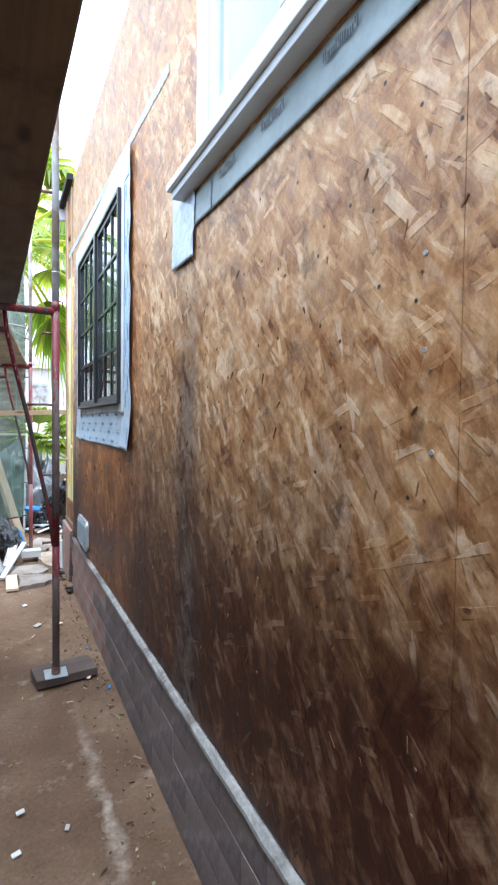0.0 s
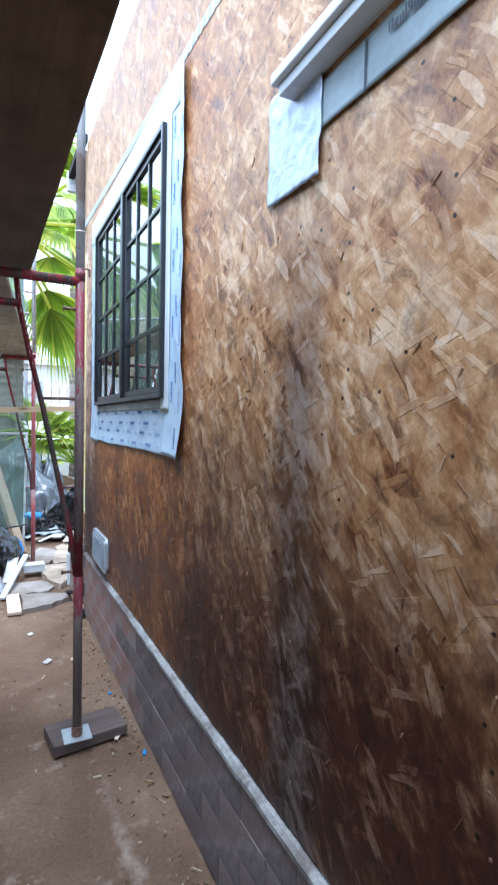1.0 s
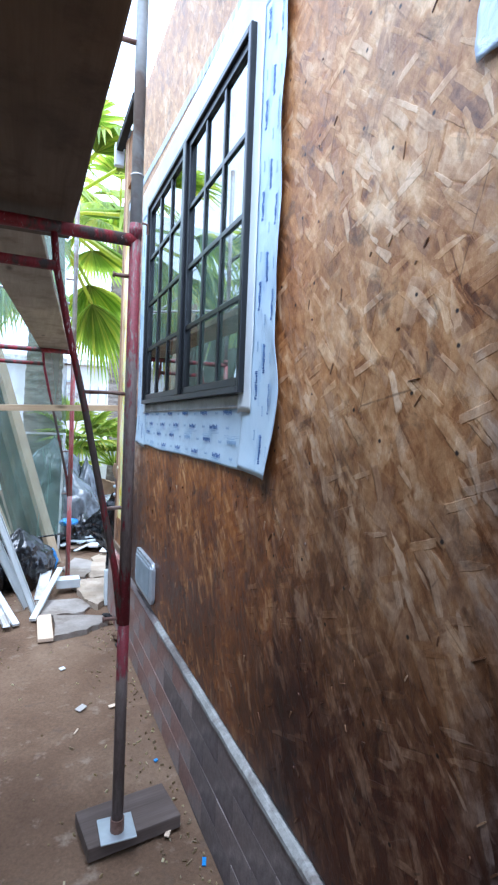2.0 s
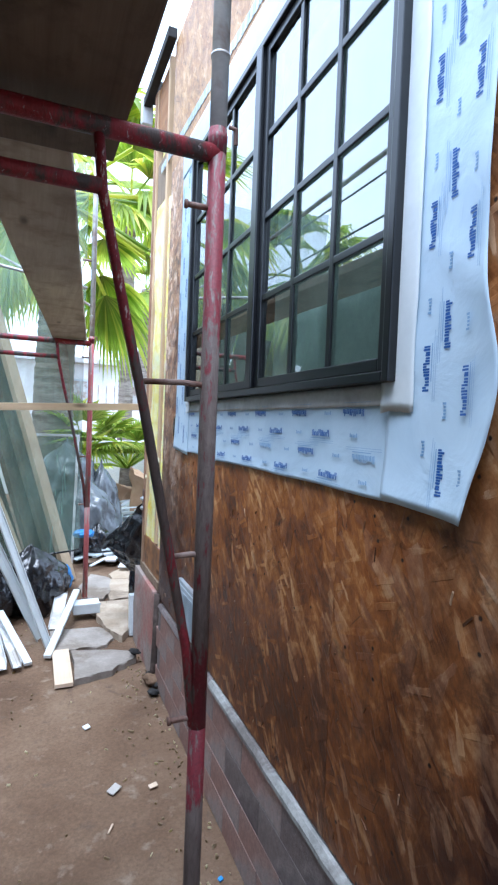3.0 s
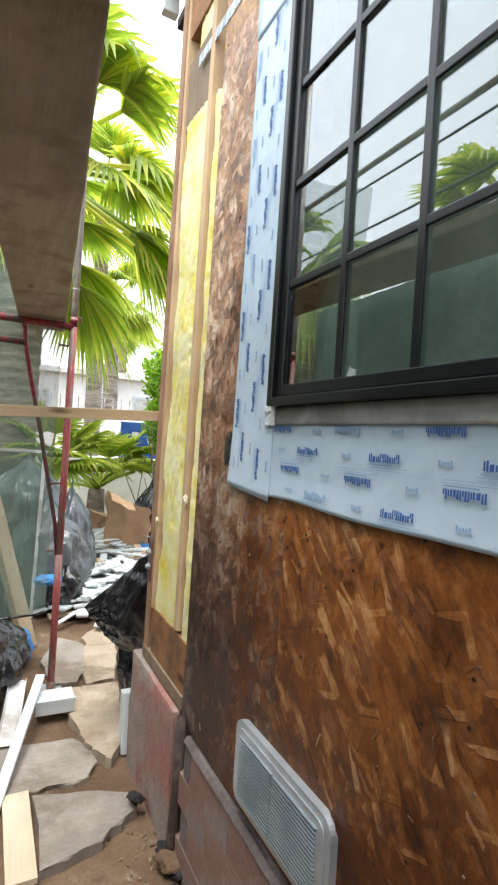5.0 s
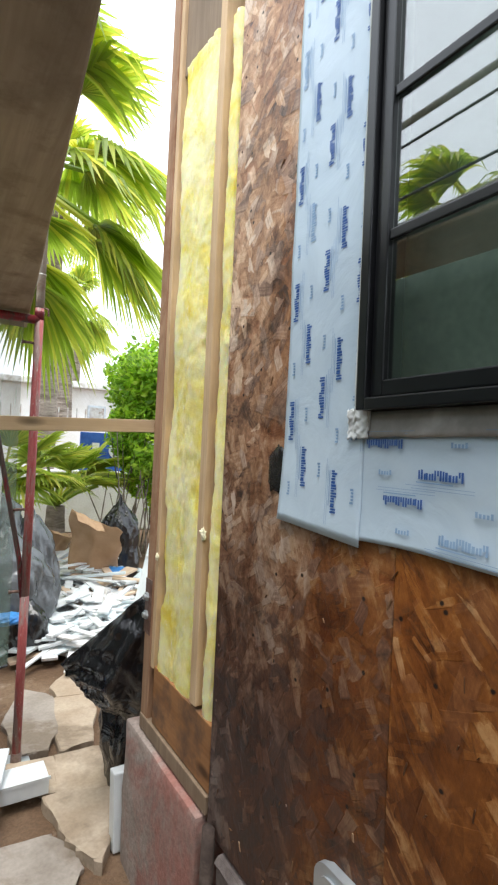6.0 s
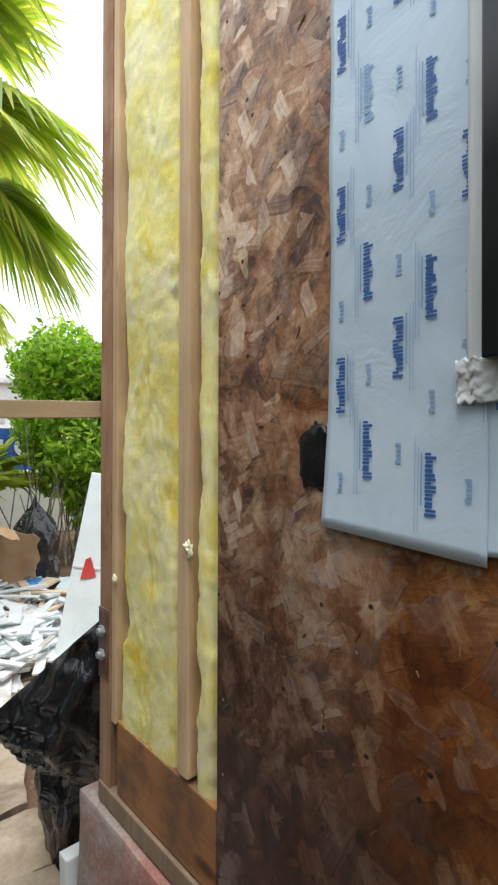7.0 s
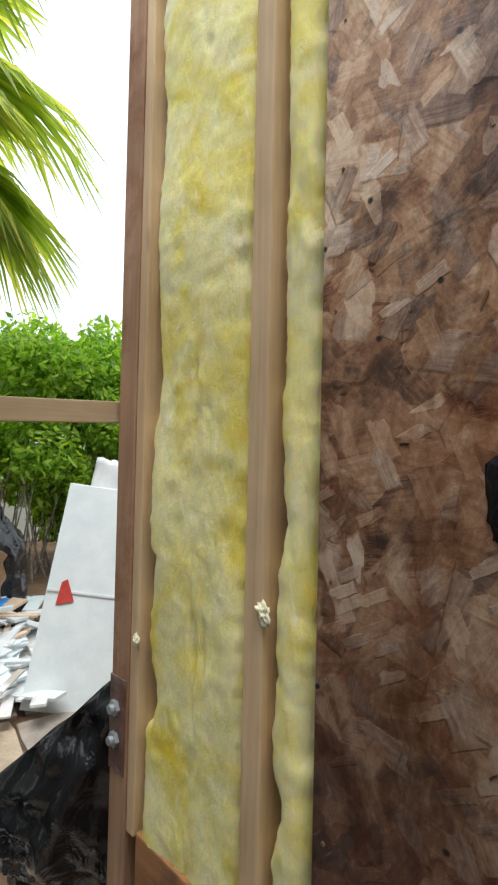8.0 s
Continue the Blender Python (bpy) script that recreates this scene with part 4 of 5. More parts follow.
# ---- crawl-space vent ----
vent = thing("foundation_vent", (WX, 4.14, 0.51), "galvanised louvred crawl-space vent with rounded corners", "vent")


def plate(y0, y1, z0, z1, x0, x1, r, bevel):
    """Upright plate with rounded corners."""
    pts = []
    for cy, cz, a0 in ((y1 - r, z1 - r, 0), (y0 + r, z1 - r, 90), (y0 + r, z0 + r, 180), (y1 - r, z0 + r, 270)):
        for q in range(7):
            a = radians(a0 + q * 15)
            pts.append((cy + r * math.cos(a), cz + r * math.sin(a)))
    b = prism(bmesh.new(), pts, x0, x1, bevel)
    for v in b.verts:
        v.co = Vector((v.co.z, v.co.x, v.co.y))
    bmesh.ops.recalc_face_normals(b, faces=b.faces)
    return b


part("vent_frame", plate(3.893, 4.330, 0.512, 0.730, 0.629, WX - 0.001, 0.034, 0.006), M_GALV, vent)
part("vent_face", plate(3.911, 4.312, 0.528, 0.714, 0.624, 0.6285, 0.026, 0.0015), M_GALV, vent)
for i in range(17):
    z = 0.544 + i * 0.0094
    b = bmesh.new()
    beam(b, (0.621, 3.933, z), (0.621, 4.111, z), 0.008, 0.0022, (0.6, 0, 1))
    beam(b, (0.621, 4.119, z), (0.621, 4.290, z), 0.008, 0.0022, (0.6, 0, 1))
    part("slat", b, M_GALV, vent)

# ---- roof edge ----
eave = thing("roof_edge", (0.6, 2, TOP), "dark roof edge with a white fascia end", "roof", kind="structure")
part("fascia", boxed(0.595, 0.645, 4.75, 5.44, TOP - 0.005, TOP + 0.05, bevel=0.004), M_ROOF, eave)
part("fascia_end", boxed(0.585, 0.66, 5.442, 5.49, TOP - 0.11, TOP + 0.06, bevel=0.006), M_WHITE, eave)
part("roof_deck", boxed(0.70, 4.2, -2.4, 5.60, TOP - 0.05, TOP - 0.004), M_ROOF, eave)
part("roof_soffit", boxed(0.646, 0.80, CORNER + 0.02, 5.44, TOP + 0.02, TOP + 0.12), M_ROOF, eave)

# ---- glass wool in the corner bay ----
def batt(name, y0, y1, z0, z1, depth, seed):
    b = bmesh.new()
    nu, nv = max(8, int((y1 - y0) / 0.008)), int((z1 - z0) / 0.009)

    def f(u, v):
        y, z = y0 + (y1 - y0) * u, z0 + (z1 - z0) * v
        side = min(u, 1 - u) * (y1 - y0)
        puff = depth * (1 - math.exp(-(side + 0.004) / 0.011))
        wide = y1 - y0 > 0.1
        lump = (0.009 if wide else 0.006) * nz(y * 6, z * 2.6, seed) + 0.0045 * nz(y * 15, z * 5, seed + 3) + 0.0022 * nz(y * 24, z * 17, seed + 4) + 0.0016 * nz(y * 50, z * 40, seed + 5) + 0.0012 * nz(y * 130, z * 130, seed + 7)
        crease = -0.014 * max(0.0, 0.12 - abs(nz(y * 26 + 0.6 * nz(z * 5, seed), z * 2.2, seed + 11))) / 0.12 * max(0.0, 0.15 + nz(z * 3, u * 3, seed)) * (1 if u < 0.55 else 0.3)
        wob = 0.008 * nz(z * 7, u * 2, seed + 2) + 0.006 * nz(z * 22, u, seed) + 0.004 * nz(z * 55, u * 6, seed + 8)
        if u > 0.5:
            wob -= (u - 0.5) * 0.11 * max(0.0, nz(z * 6.5, 4.4, seed)) * (1.6 if z < 1.3 else 0.7)
        return Vector((SX + 0.045 - puff - (lump + crease) * min(1, side / 0.02), y + wob, z + 0.012 * nz(y * 25, z * 3) * (v in (0, 1))))

    sheet(b, nu, nv, f, 0.03)
    return solo(name, b, M_WOOL, "fluffy yellow glass wool batt between the studs", "insulation", "wool batts", smooth=True)


batt("insulation_batt", 4.938, 5.226, 0.74, 2.80, 0.054, 1.0)
batt("insulation_batt", 4.806, 4.892, 0.70, 2.75, 0.056, 9.0)
batt("insulation_batt", 4.95, 5.15, 3.08, 3.22, 0.04, 15.0)
# tufts of loose fibre
M_WOOLPALE = worn("pale_wool", (0.80, 0.76, 0.52), (0.84, 0.80, 0.60), rough=0.95, bump=0.05)
for ty, tz, size, seed in ((4.893, 1.25, 0.010, 3.0), (5.229, 1.12, 0.007, 8.0)):
    b = bmesh.new()
    bmesh.ops.create_icosphere(b, subdivisions=4, radius=1)
    for v in b.verts:
        p = v.co.copy()
        q = 1 + 0.7 * nz(p.x * 1.8 + seed, p.y * 1.8, p.z * 1.8) + 0.45 * nz(p.x * 5, p.y * 5 + seed, p.z * 5) + 0.25 * nz(p.x * 13, p.y * 13, p.z * 13 + seed)
        v.co = Vector((0.645 + p.x * q * size * 0.7, ty + p.y * q * size + 0.3 * size * p.z, tz + p.z * q * size * 1.5))
    solo("wool_tuft", b, M_WOOLPALE, "loose pale tuft of glass wool on the stud", "insulation", "wool tufts", smooth=True)

# ---- block pier at the corner, pipe, loose mortar ----
b = boxed(0.622, 0.86, 4.815, 5.40, -0.1, 0.498, bevel=0.012)
bmesh.ops.subdivide_edges(b, edges=list(b.edges), cuts=6, use_grid_fill=True)
for v in b.verts:
    v.co += Vector((nz(v.co.y * 9, v.co.z * 9) * 0.006, nz(v.co.z * 11, v.co.x * 9, 2) * 0.008, nz(v.co.y * 13, v.co.x * 9, 5) * 0.008))
solo("corner_pier", b, M_PINKBLOCK, "pinkish grey rendered block pier under the house corner", "pier", kind="structure", smooth=True)
b = bmesh.new()
tube(b, [(0.630, 4.766, -0.05), (0.632, 4.768, 0.1), (0.634, 4.764, 0.25), (0.638, 4.766, 0.50)], [0.030, 0.022, 0.019, 0.018], 10)
solo("pipe", b, M_PIPE, "rusty pipe in the gap beside the corner pier", "pipe", smooth=True)

# ---- scaffold ----
def scaffold_frame(name, yp, xr, xl, ztop, foot, label, paint, low_paint):
    """One ladder-type scaffold frame in the plane y = yp: two posts, top bars, curved braces with rungs, pins and jacks."""
    s = thing(name, (xr, yp, 0), label, "scaffold", "scaffold frames")
    mid = (xr + xl) / 2
    for x, sg in ((xr, 1), (xl, -1)):
        b = bmesh.new()
        tube(b, [(x, yp, 0.78), (x, yp, 1.2), (x, yp, ztop + 0.035)], 0.0198, 16)
        post = part("post", b, paint, s, "worn red and bare grey steel post", True)
        b = bmesh.new()
        tube(b, [(x, yp, ztop - 0.02), (x, yp, ztop + 0.012), (x, yp, ztop + 0.02)], [0.0202, 0.0218, 0.0218], 16)
        part("collar", b, M_REDGREY, post, "", True)
        b = bmesh.new()
        tube(b, [(x, yp, foot + 0.02), (x, yp, 0.5), (x, yp, 0.78)], 0.0197, 16)
        part("lower_post", b, low_paint, s, "worn lower end of the post", True)
        b = bmesh.new()
        tube(b, [(x, yp, foot + 0.004), (x, yp, foot + 0.05)], 0.024, 12)
        part("jack_collar", b, M_RUST, s)
        b = boxed(x - 0.06, x + 0.06, yp - 0.05, yp + 0.07, foot, foot + 0.006, bevel=0.002)
        part("base_plate", b, M_GALV, s)
        # inner brace: leaves the top bar, curves in to the post
        xt = x - sg * 0.255
        pts = [(xt, yp, ztop - 0.02), (xt + sg * 0.012, yp, ztop - 0.15), (xt + sg * 0.052, yp, ztop - 0.34), (xt + sg * 0.108, yp, ztop - 0.58), (xt + sg * 0.222, yp, ztop - 1.13), (x - sg * 0.012, yp, ztop - 1.31)]
        b = bmesh.new()
        tube(b, pts, 0.0112, 12)
        part("brace", b, M_BRACE, s, "chipped dark red brace", True)
        for z, xa in ((1.563, xt + sg * 0.10), (1.178, xt + sg * 0.182)):
            b = bmesh.new()
            tube(b, [(xa, yp, z), (xa * 0.4 + x * 0.6, yp, z + 0.003), (x, yp, z)], 0.0066, 10)
            part("rung", b, M_RUST, s, smooth=True)
        for z in (1.955, 0.803):
            b = bmesh.new()
            tube(b, [(x - sg * 0.015, yp, z), (x - sg * 0.064, yp, z)], 0.0066, 10)
            tube(b, [(x - sg * 0.064, yp, z), (x - sg * 0.070, yp, z)], 0.0100, 10)
            part("lock_pin", b, M_RUST, s, smooth=True)
        b = bmesh.new()
        tube(b, [(x, yp, ztop + 0.02), (x, yp, ztop + 1.9)], 0.0195, 14)
        tube(b, [(x, yp, ztop + 0.19), (x, yp, ztop + 0.195)], 0.022, 14)
        up = part("upper_post", b, M_POLE, s, "grey galvanised upper post", True)
        b = bmesh.new()
        tube(b, [(x, yp, ztop + 0.62), (x - sg * 0.08, yp, ztop + 0.62)], 0.009, 10)
        part("lock_pin", b, M_RUST, up, smooth=True)
        b = bmesh.new()
        tube(b, [(x + 0.018, yp - 0.02, ztop + 0.035), (x + 0.034, yp - 0.025, ztop + 0.03), (x + 0.036, yp - 0.02, ztop - 0.0)], 0.005, 8)
        part("spring_clip", b, M_RUST, post)
    b = bmesh.new()
    tube(b, [(xl, yp, ztop - 0.02), (xr, yp, ztop - 0.02)], 0.0205, 14)
    part("top_bar", b, M_RED, s, "dark red top bar", True)
    b = bmesh.new()
    tube(b, [(xl + 0.246, yp, ztop - 0.14), (xr - 0.246, yp, ztop - 0.14)], 0.0165, 12)
    part("middle_bar", b, M_RED, s, "dark red lower bar", True)
    return s


scaffold_frame("scaffold", 3.02, 0.337, -0.54, 2.095, 0.052, "worn red steel scaffold frame standing on a wooden pad", M_REDGREY, M_REDGREY)
scaffold_frame("scaffold", 6.14, 0.370, -0.54, 2.085, 0.012, "worn red steel scaffold frame standing on paving", M_REDPALE, M_REDPALE)
# thin white cross brace high between the frames
b = bmesh.new()
tube(b, [(0.385, 6.16, 2.35), (-0.50, 7.6, 3.1)], 0.011, 8)
solo("cross_brace", b, M_POLE, "pale grey diagonal scaffold cross brace", "brace", smooth=True)
b = bmesh.new()
tube(b, [(-0.54, 6.18, 2.62), (0.33, 6.18, 2.50)], 0.012, 8)
solo("guard_rail", b, M_POLE, "pale grey scaffold guard rail", "rail", smooth=True)


for z in (2.62, 3.12):
    b = bmesh.new()
    tube(b, [(-0.575, -1.6, z), (-0.575, 6.3, z)], 0.017, 10)
    solo("guard_rail", b, M_POLE, "pale grey scaffold guard rail", "rail", smooth=True)


def plank(p0, p1, w, h, label, mat=None):
    b = bmesh.new()
    beam(b, p0, p1, w, h, bevel=0.006)
    bmesh.ops.subdivide_edges(b, edges=[e for e in b.edges if e.calc_length() > 1.0], cuts=24, use_grid_fill=True)
    for v in b.verts:
        v.co.z += 0.004 * nz(v.co.y * 1.7, v.co.x * 4)
        v.co.x += 0.003 * nz(v.co.y * 3, 7)
    return solo("scaffold_plank", b, mat or M_PLANK, label, "plank", "scaffold planks")


plank((0.075, -2.0, 2.136), (0.012, 3.25, 2.136), 0.262, 0.042, "dirty brown scaffold plank lying on the steel frames")
plank((-0.20, -2.0, 2.136), (-0.262, 3.28, 2.136), 0.262, 0.042, "dirty brown scaffold plank lying on the steel frames")
plank((-0.475, -2.0, 2.136), (-0.53, 3.24, 2.136), 0.25, 0.042, "dirty brown scaffold plank lying on the steel frames")
plank((-0.136, 2.75, 2.18), (0.236, 6.47, 2.108), 0.25, 0.04, "worn pale brown scaffold plank lapped over the others", M_PLANK_PALE)

pad = solo("wooden_pad", boxed(0.222, 0.556, 3.0, 3.19, 0.0, 0.05, bevel=0.006), M_PAD, "dark wooden pad under the scaffold jack", "pad")
pad.matrix_world = Matrix.Translation((0.39, 3.09, 0)) @ pose(0, 0, 0, 0, 0, 8) @ Matrix.Translation((-0.39, -3.09, 0))
solo("wooden_pad", boxed(-0.70, -0.38, 2.93, 3.12, 0.0, 0.05, bevel=0.006), M_PAD, "dark wooden pad under the scaffold jack", "pad")

# wooden rail nailed to the house corner
b = bmesh.new()
beam(b, (-1.25, 5.362, 1.488), (0.70, 5.352, 1.572), 0.038, 0.045, bevel=0.002)
solo("rail", b, M_RAIL, "pale pine batten nailed across the passage", "rail")

# ---- boundary on the other side of the passage ----
fence = thing("wall_fence", (-1.4, 2, 0), "green shade cloth on a tall fence", "fence", kind="structure")
b = bmesh.new()
sheet(b, 160, 16, lambda u, v: Vector((-1.42 + 0.03 * nz(u * 40, v * 2) + 0.015 * nz(u * 110, v * 4), -3.0 + 10.2 * u, 0.0 + 2.75 * v + 0.02 * nz(u * 30) * v)), -0.004)
part("cloth", b, M_FENCE, fence, smooth=True)
for i in range(5):
    b = bmesh.new()
    tube(b, [(-1.48, -2.8 + i * 2.2, -0.1), (-1.48, -2.8 + i * 2.2, 2.85)], 0.03, 10)
    part("fence_post", b, M_POLE, fence)

# debris netting hung on the far frame
b = bmesh.new()


def net(u, v):
    x = -1.25 + 1.58 * u
    z = 0.42 - 0.10 * math.sin(u * 3.1) + 3.1 * v
    return Vector((x, 6.30 + 0.05 * nz(x * 5, z * 1.2) + 0.02 * nz(x * 17, z * 3) + 0.12 * (1 - v) * (1 - u), z))


sheet(b, 60, 50, net)
net_ob = thing("debris_netting", (-0.4, 6.3, 0.4), "translucent green debris netting hung on the scaffold", "netting")
part("net", b, M_NET, net_ob, smooth=True)
b = bmesh.new()
tube(b, [net(i / 30, 0) for i in range(31)], 0.008, 6)
part("hem", b, M_BAG, net_ob, "black bottom hem", True)

# ---- paving and boards ----
rs = random.Random(3)


def slab(pts, z1, mat, label, z0=-0.02, rag=0.012):
    cx, cy = sum(p[0] for p in pts) / len(pts), sum(p[1] for p in pts) / len(pts)
    if cy > 5.25:
        pts = [(cx + (x - cx) * 1.08, cy + (y - cy) * 1.08) for x, y in pts]
        z1 = z1 * 0.62
    return solo("flagstone", prism(bmesh.new(), ragged(pts, rag * 1.4, rs, 4), z0, z1), mat, label, "flagstone", "flagstones")


slab([(0.214, 5.24), (0.45, 5.17), (0.566, 5.12), (0.583, 5.04), (0.502, 4.96), (0.316, 4.88), (0.207, 4.85)], 0.034, M_SLAB, "broken grey flagstone with a dark edge on the soil")
slab([(0.11, 5.62), (0.395, 5.592), (0.448, 5.545), (0.478, 5.388), (0.41, 5.30), (0.234, 5.292), (0.10, 5.303)], 0.03, M_SLAB, "broken grey flagstone on the soil")
slab([(0.431, 5.785), (0.675, 5.728), (0.638, 5.534), (0.545, 5.363), (0.484, 5.457), (0.454, 5.582)], 0.075, M_SLABTAN, "tilted broken tan flagstone")
slab([(0.534, 6.095), (0.745, 6.073), (0.691, 5.785), (0.49, 5.80)], 0.045, M_SLABTAN, "tan flagstone in the path")
slab([(0.301, 6.12), (0.522, 6.10), (0.482, 5.83), (0.431, 5.873)], 0.04, M_SLABTAN, "tan flagstone beside the scaffold foot")
slab([(0.484, 6.844), (0.628, 6.673), (0.592, 6.355), (0.51, 6.175), (0.40, 6.19), (0.36, 6.5)], 0.05, M_SLAB, "grey flagstone beside the scaffold foot")
slab([(0.638, 6.658), (0.838, 6.645), (0.797, 6.395), (0.723, 6.16), (0.57, 6.15)], 0.045, M_SLABTAN, "tan flagstone in the path")
slab([(0.655, 6.82), (0.812, 7.048), (0.922, 6.937), (0.833, 6.66), (0.66, 6.68)], 0.05, M_SLABTAN, "tan flagstone in the path")
slab([(0.93, 6.72), (1.08, 6.72), (1.16, 7.2), (0.84, 7.2)], 0.045, M_SLABTAN, "tan flagstone in the path")
slab([(1.1, 6.5), (1.5, 6.6), (1.5, 7.1), (1.2, 7.15)], 0.03, M_SLAB, "grey flagstone in the path")
slab([(0.86, 7.36), (1.22, 7.28), (1.35, 7.8), (1.0, 7.9)], 0.04, M_SLABTAN, "tan flagstone in the path")
slab([(1.3, 7.3), (1.7, 7.25), (1.85, 7.8), (1.42, 7.85)], 0.03, M_SLAB, "grey flagstone in the path")
slab([(0.82, 5.7), (1.2, 5.65), (1.3, 6.1), (0.9, 6.15)], 0.03, M_SLABTAN, "tan flagstone in the path")
solo("board", boxed(0.105, 0.202, 4.835, 5.285, 0.004, 0.026, bevel=0.002), M_BOARD, "short new pale board lying on the soil", "board")


def length(name, p0, p1, w, h, mat, label, category, group="", up=(0, 0, 1), channel=False):
    """A length of board or of folded trim."""
    b = bmesh.new()
    if channel:
        d = (Vector(p1) - Vector(p0)).normalized()
        s = d.cross(Vector(up)).normalized()
        n = s.cross(d)
        beam(b, p0, p1, w, 0.003, up)
        for sg in (-1, 1):
            o = s * (w / 2 - 0.0015) * sg + n * h / 2
            beam(b, Vector(p0) + o, Vector(p1) + o, 0.003, h, up)
        o = s * (w / 4) + n * 0.004
        beam(b, Vector(p0) + o, Vector(p1) + o, w * 0.2, 0.006, up)
    else:
        beam(b, p0, p1, w, h, up, bevel=min(w, h) * 0.12)
    return solo(name, b, mat, label, category, group)


TR = "white trim lengths"
length("trim", (0.085, 5.377, 0.01), (-0.62, 5.57, 1.96), 0.045, 0.025, M_WHITE, "long white vinyl trim leaning on the fence side", "trim", TR, (0.4, -1, 0.2), True)
length("trim", (0.036, 5.535, 0.01), (-0.62, 5.48, 1.50), 0.06, 0.03, M_WHITE, "long white vinyl trim leaning on the fence side", "trim", TR, (0.4, -1, 0.2), True)
length("trim", (0.075, 5.215, 0.02), (0.295, 5.98, 0.17), 0.045, 0.022, M_WHITE, "short white trim length propped on a box", "trim", TR)
length("trim", (-0.09, 5.10, 0.03), (-0.24, 5.88, 0.05), 0.05, 0.03, M_WHITE_DIRTY, "short dirty white trim length on the rubble", "trim", TR, channel=True)
length("trim", (-0.03, 5.15, 0.02), (-0.22, 5.75, 0.14), 0.045, 0.02, M_WHITE, "short white trim length on the rubble", "trim", TR)
length("trim", (-0.20, 5.09, 0.03), (-0.33, 5.95, 0.06), 0.115, 0.045, M_WHITE_DIRTY, "rust-ended white trim length on the rubble", "trim", TR, channel=True)
length("trim", (0.13, 5.62, 0.03), (0.19, 6.02, 0.14), 0.085, 0.02, M_WHITE_DIRTY, "ribbed white trim length on the rubble", "trim", TR, channel=True)
b = boxed(0.26, 0.45, 5.80, 5.93, 0.045, 0.115, bevel=0.004)
box(b, 0.255, 0.455, 5.797, 5.803, 0.105, 0.118)
solo("white_casing", b, M_WHITE, "white casing offcut on the paving", "offcut")
length("downspout", (0.640, 5.44, 0.0), (0.638, 5.46, 0.28), 0.075, 0.055, M_WHITE, "white downspout piece standing by the pier", "downspout", "", (0, 1, 0))

# leaning timbers on the far left
tm = [((0.30, 6.78, 0), (-0.52, 7.35, 2.9), 0.16, 0.045, M_TIMBER_PALE, "pale timber board leaning on the fence side"),
      ((0.21, 6.82, 0), (-0.60, 7.4, 2.8), 0.20, 0.045, M_TIMBER, "old grey-brown timber leaning on the fence side"),
      ((0.08, 6.80, 0), (-0.72, 7.4, 2.7), 0.22, 0.05, M_TIMBER, "old grey-brown timber leaning on the fence side"),
      ((-0.10, 6.75, 0), (-0.90, 7.3, 2.6), 0.24, 0.05, M_TIMBER, "old grey-brown timber leaning on the fence side"),
      ((-0.28, 6.70, 0), (-1.0, 7.2, 2.4), 0.24, 0.05, M_TIMBER, "old grey-brown timber leaning on the fence side"),
      ((-0.02, 6.55, 0), (-0.62, 6.95, 1.5), 0.12, 0.04, M_TIMBER_PALE, "short pale timber leaning on the fence side")]
for p0, p1, w, h, mat, lab in tm:
    length("timber", p0, p1, w, h, mat, lab, "timber", "leaning timbers", (0.9, -0.5, 0.3))

# framed glass pane leaning behind the netting
gp = thing("glass_pane", (0.14, 7.5, 0), "framed glass pane leaning behind the rubbish", "pane")
lean = Matrix.Translation((0.14, 7.45, 0.0)) @ pose(0, 0, 0, -8, 0, -14)
b = bmesh.new()
for a in ((-0.23, -0.205, 0, 1.32), (0.205, 0.23, 0, 1.32)):
    box(b, a[0], a[1], -0.012, 0.012, a[2], a[3], 0.002, lean)
box(b, -0.205, 0.205, -0.012, 0.012, 0, 0.025, 0.002, lean), box(b, -0.205, 0.205, -0.012, 0.012, 1.295, 1.32, 0.002, lean)
part("pane_frame", b, M_WHITE_DIRTY, gp)
part("pane", box(bmesh.new(), -0.204, 0.204, -0.003, 0.003, 0.026, 1.294, 0, lean), M_PLAINGLASS, gp)


def bag(at, size, seed, tied=True, label="black plastic rubbish bag, bulging and creased", mat=None):
    b = bmesh.new()
    bmesh.ops.create_icosphere(b, subdivisions=5, radius=1)
    sx, sy, sz = size
    for v in b.verts:
        p = v.co.copy()
        n1 = 0.22 * nz(p.x * 1.6 + seed, p.y * 1.6, p.z * 1.6) + 0.10 * nz(p.x * 4, p.y * 4 + seed, p.z * 4)
        ridge = 0.07 * (1 - 2 * abs(nz(p.x * 3.5, p.y * 3.5 - seed, p.z * 2.0 + seed))) + 0.03 * (1 - 2 * abs(nz(p.x * 9, p.y * 9, p.z * 5 + seed)))
        p *= 1 + n1 + ridge
        if p.z < -0.72:
            p.z = -0.72 + (p.z + 0.72) * 0.1
        if tied and p.z > 0.72:
            k2 = max(0.16, 1 - (p.z - 0.72) * 2.6)
            p.x, p.y = p.x * k2, p.y * k2
            p.z += (p.z - 0.72) * 0.5
        v.co = Vector((at[0] + p.x * sx, at[1] + p.y * sy, at[2] + (p.z + 0.74) * sz))
    return solo("rubbish_bag", b, mat or M_BAG, label, "bag", "rubbish bags", smooth=True)


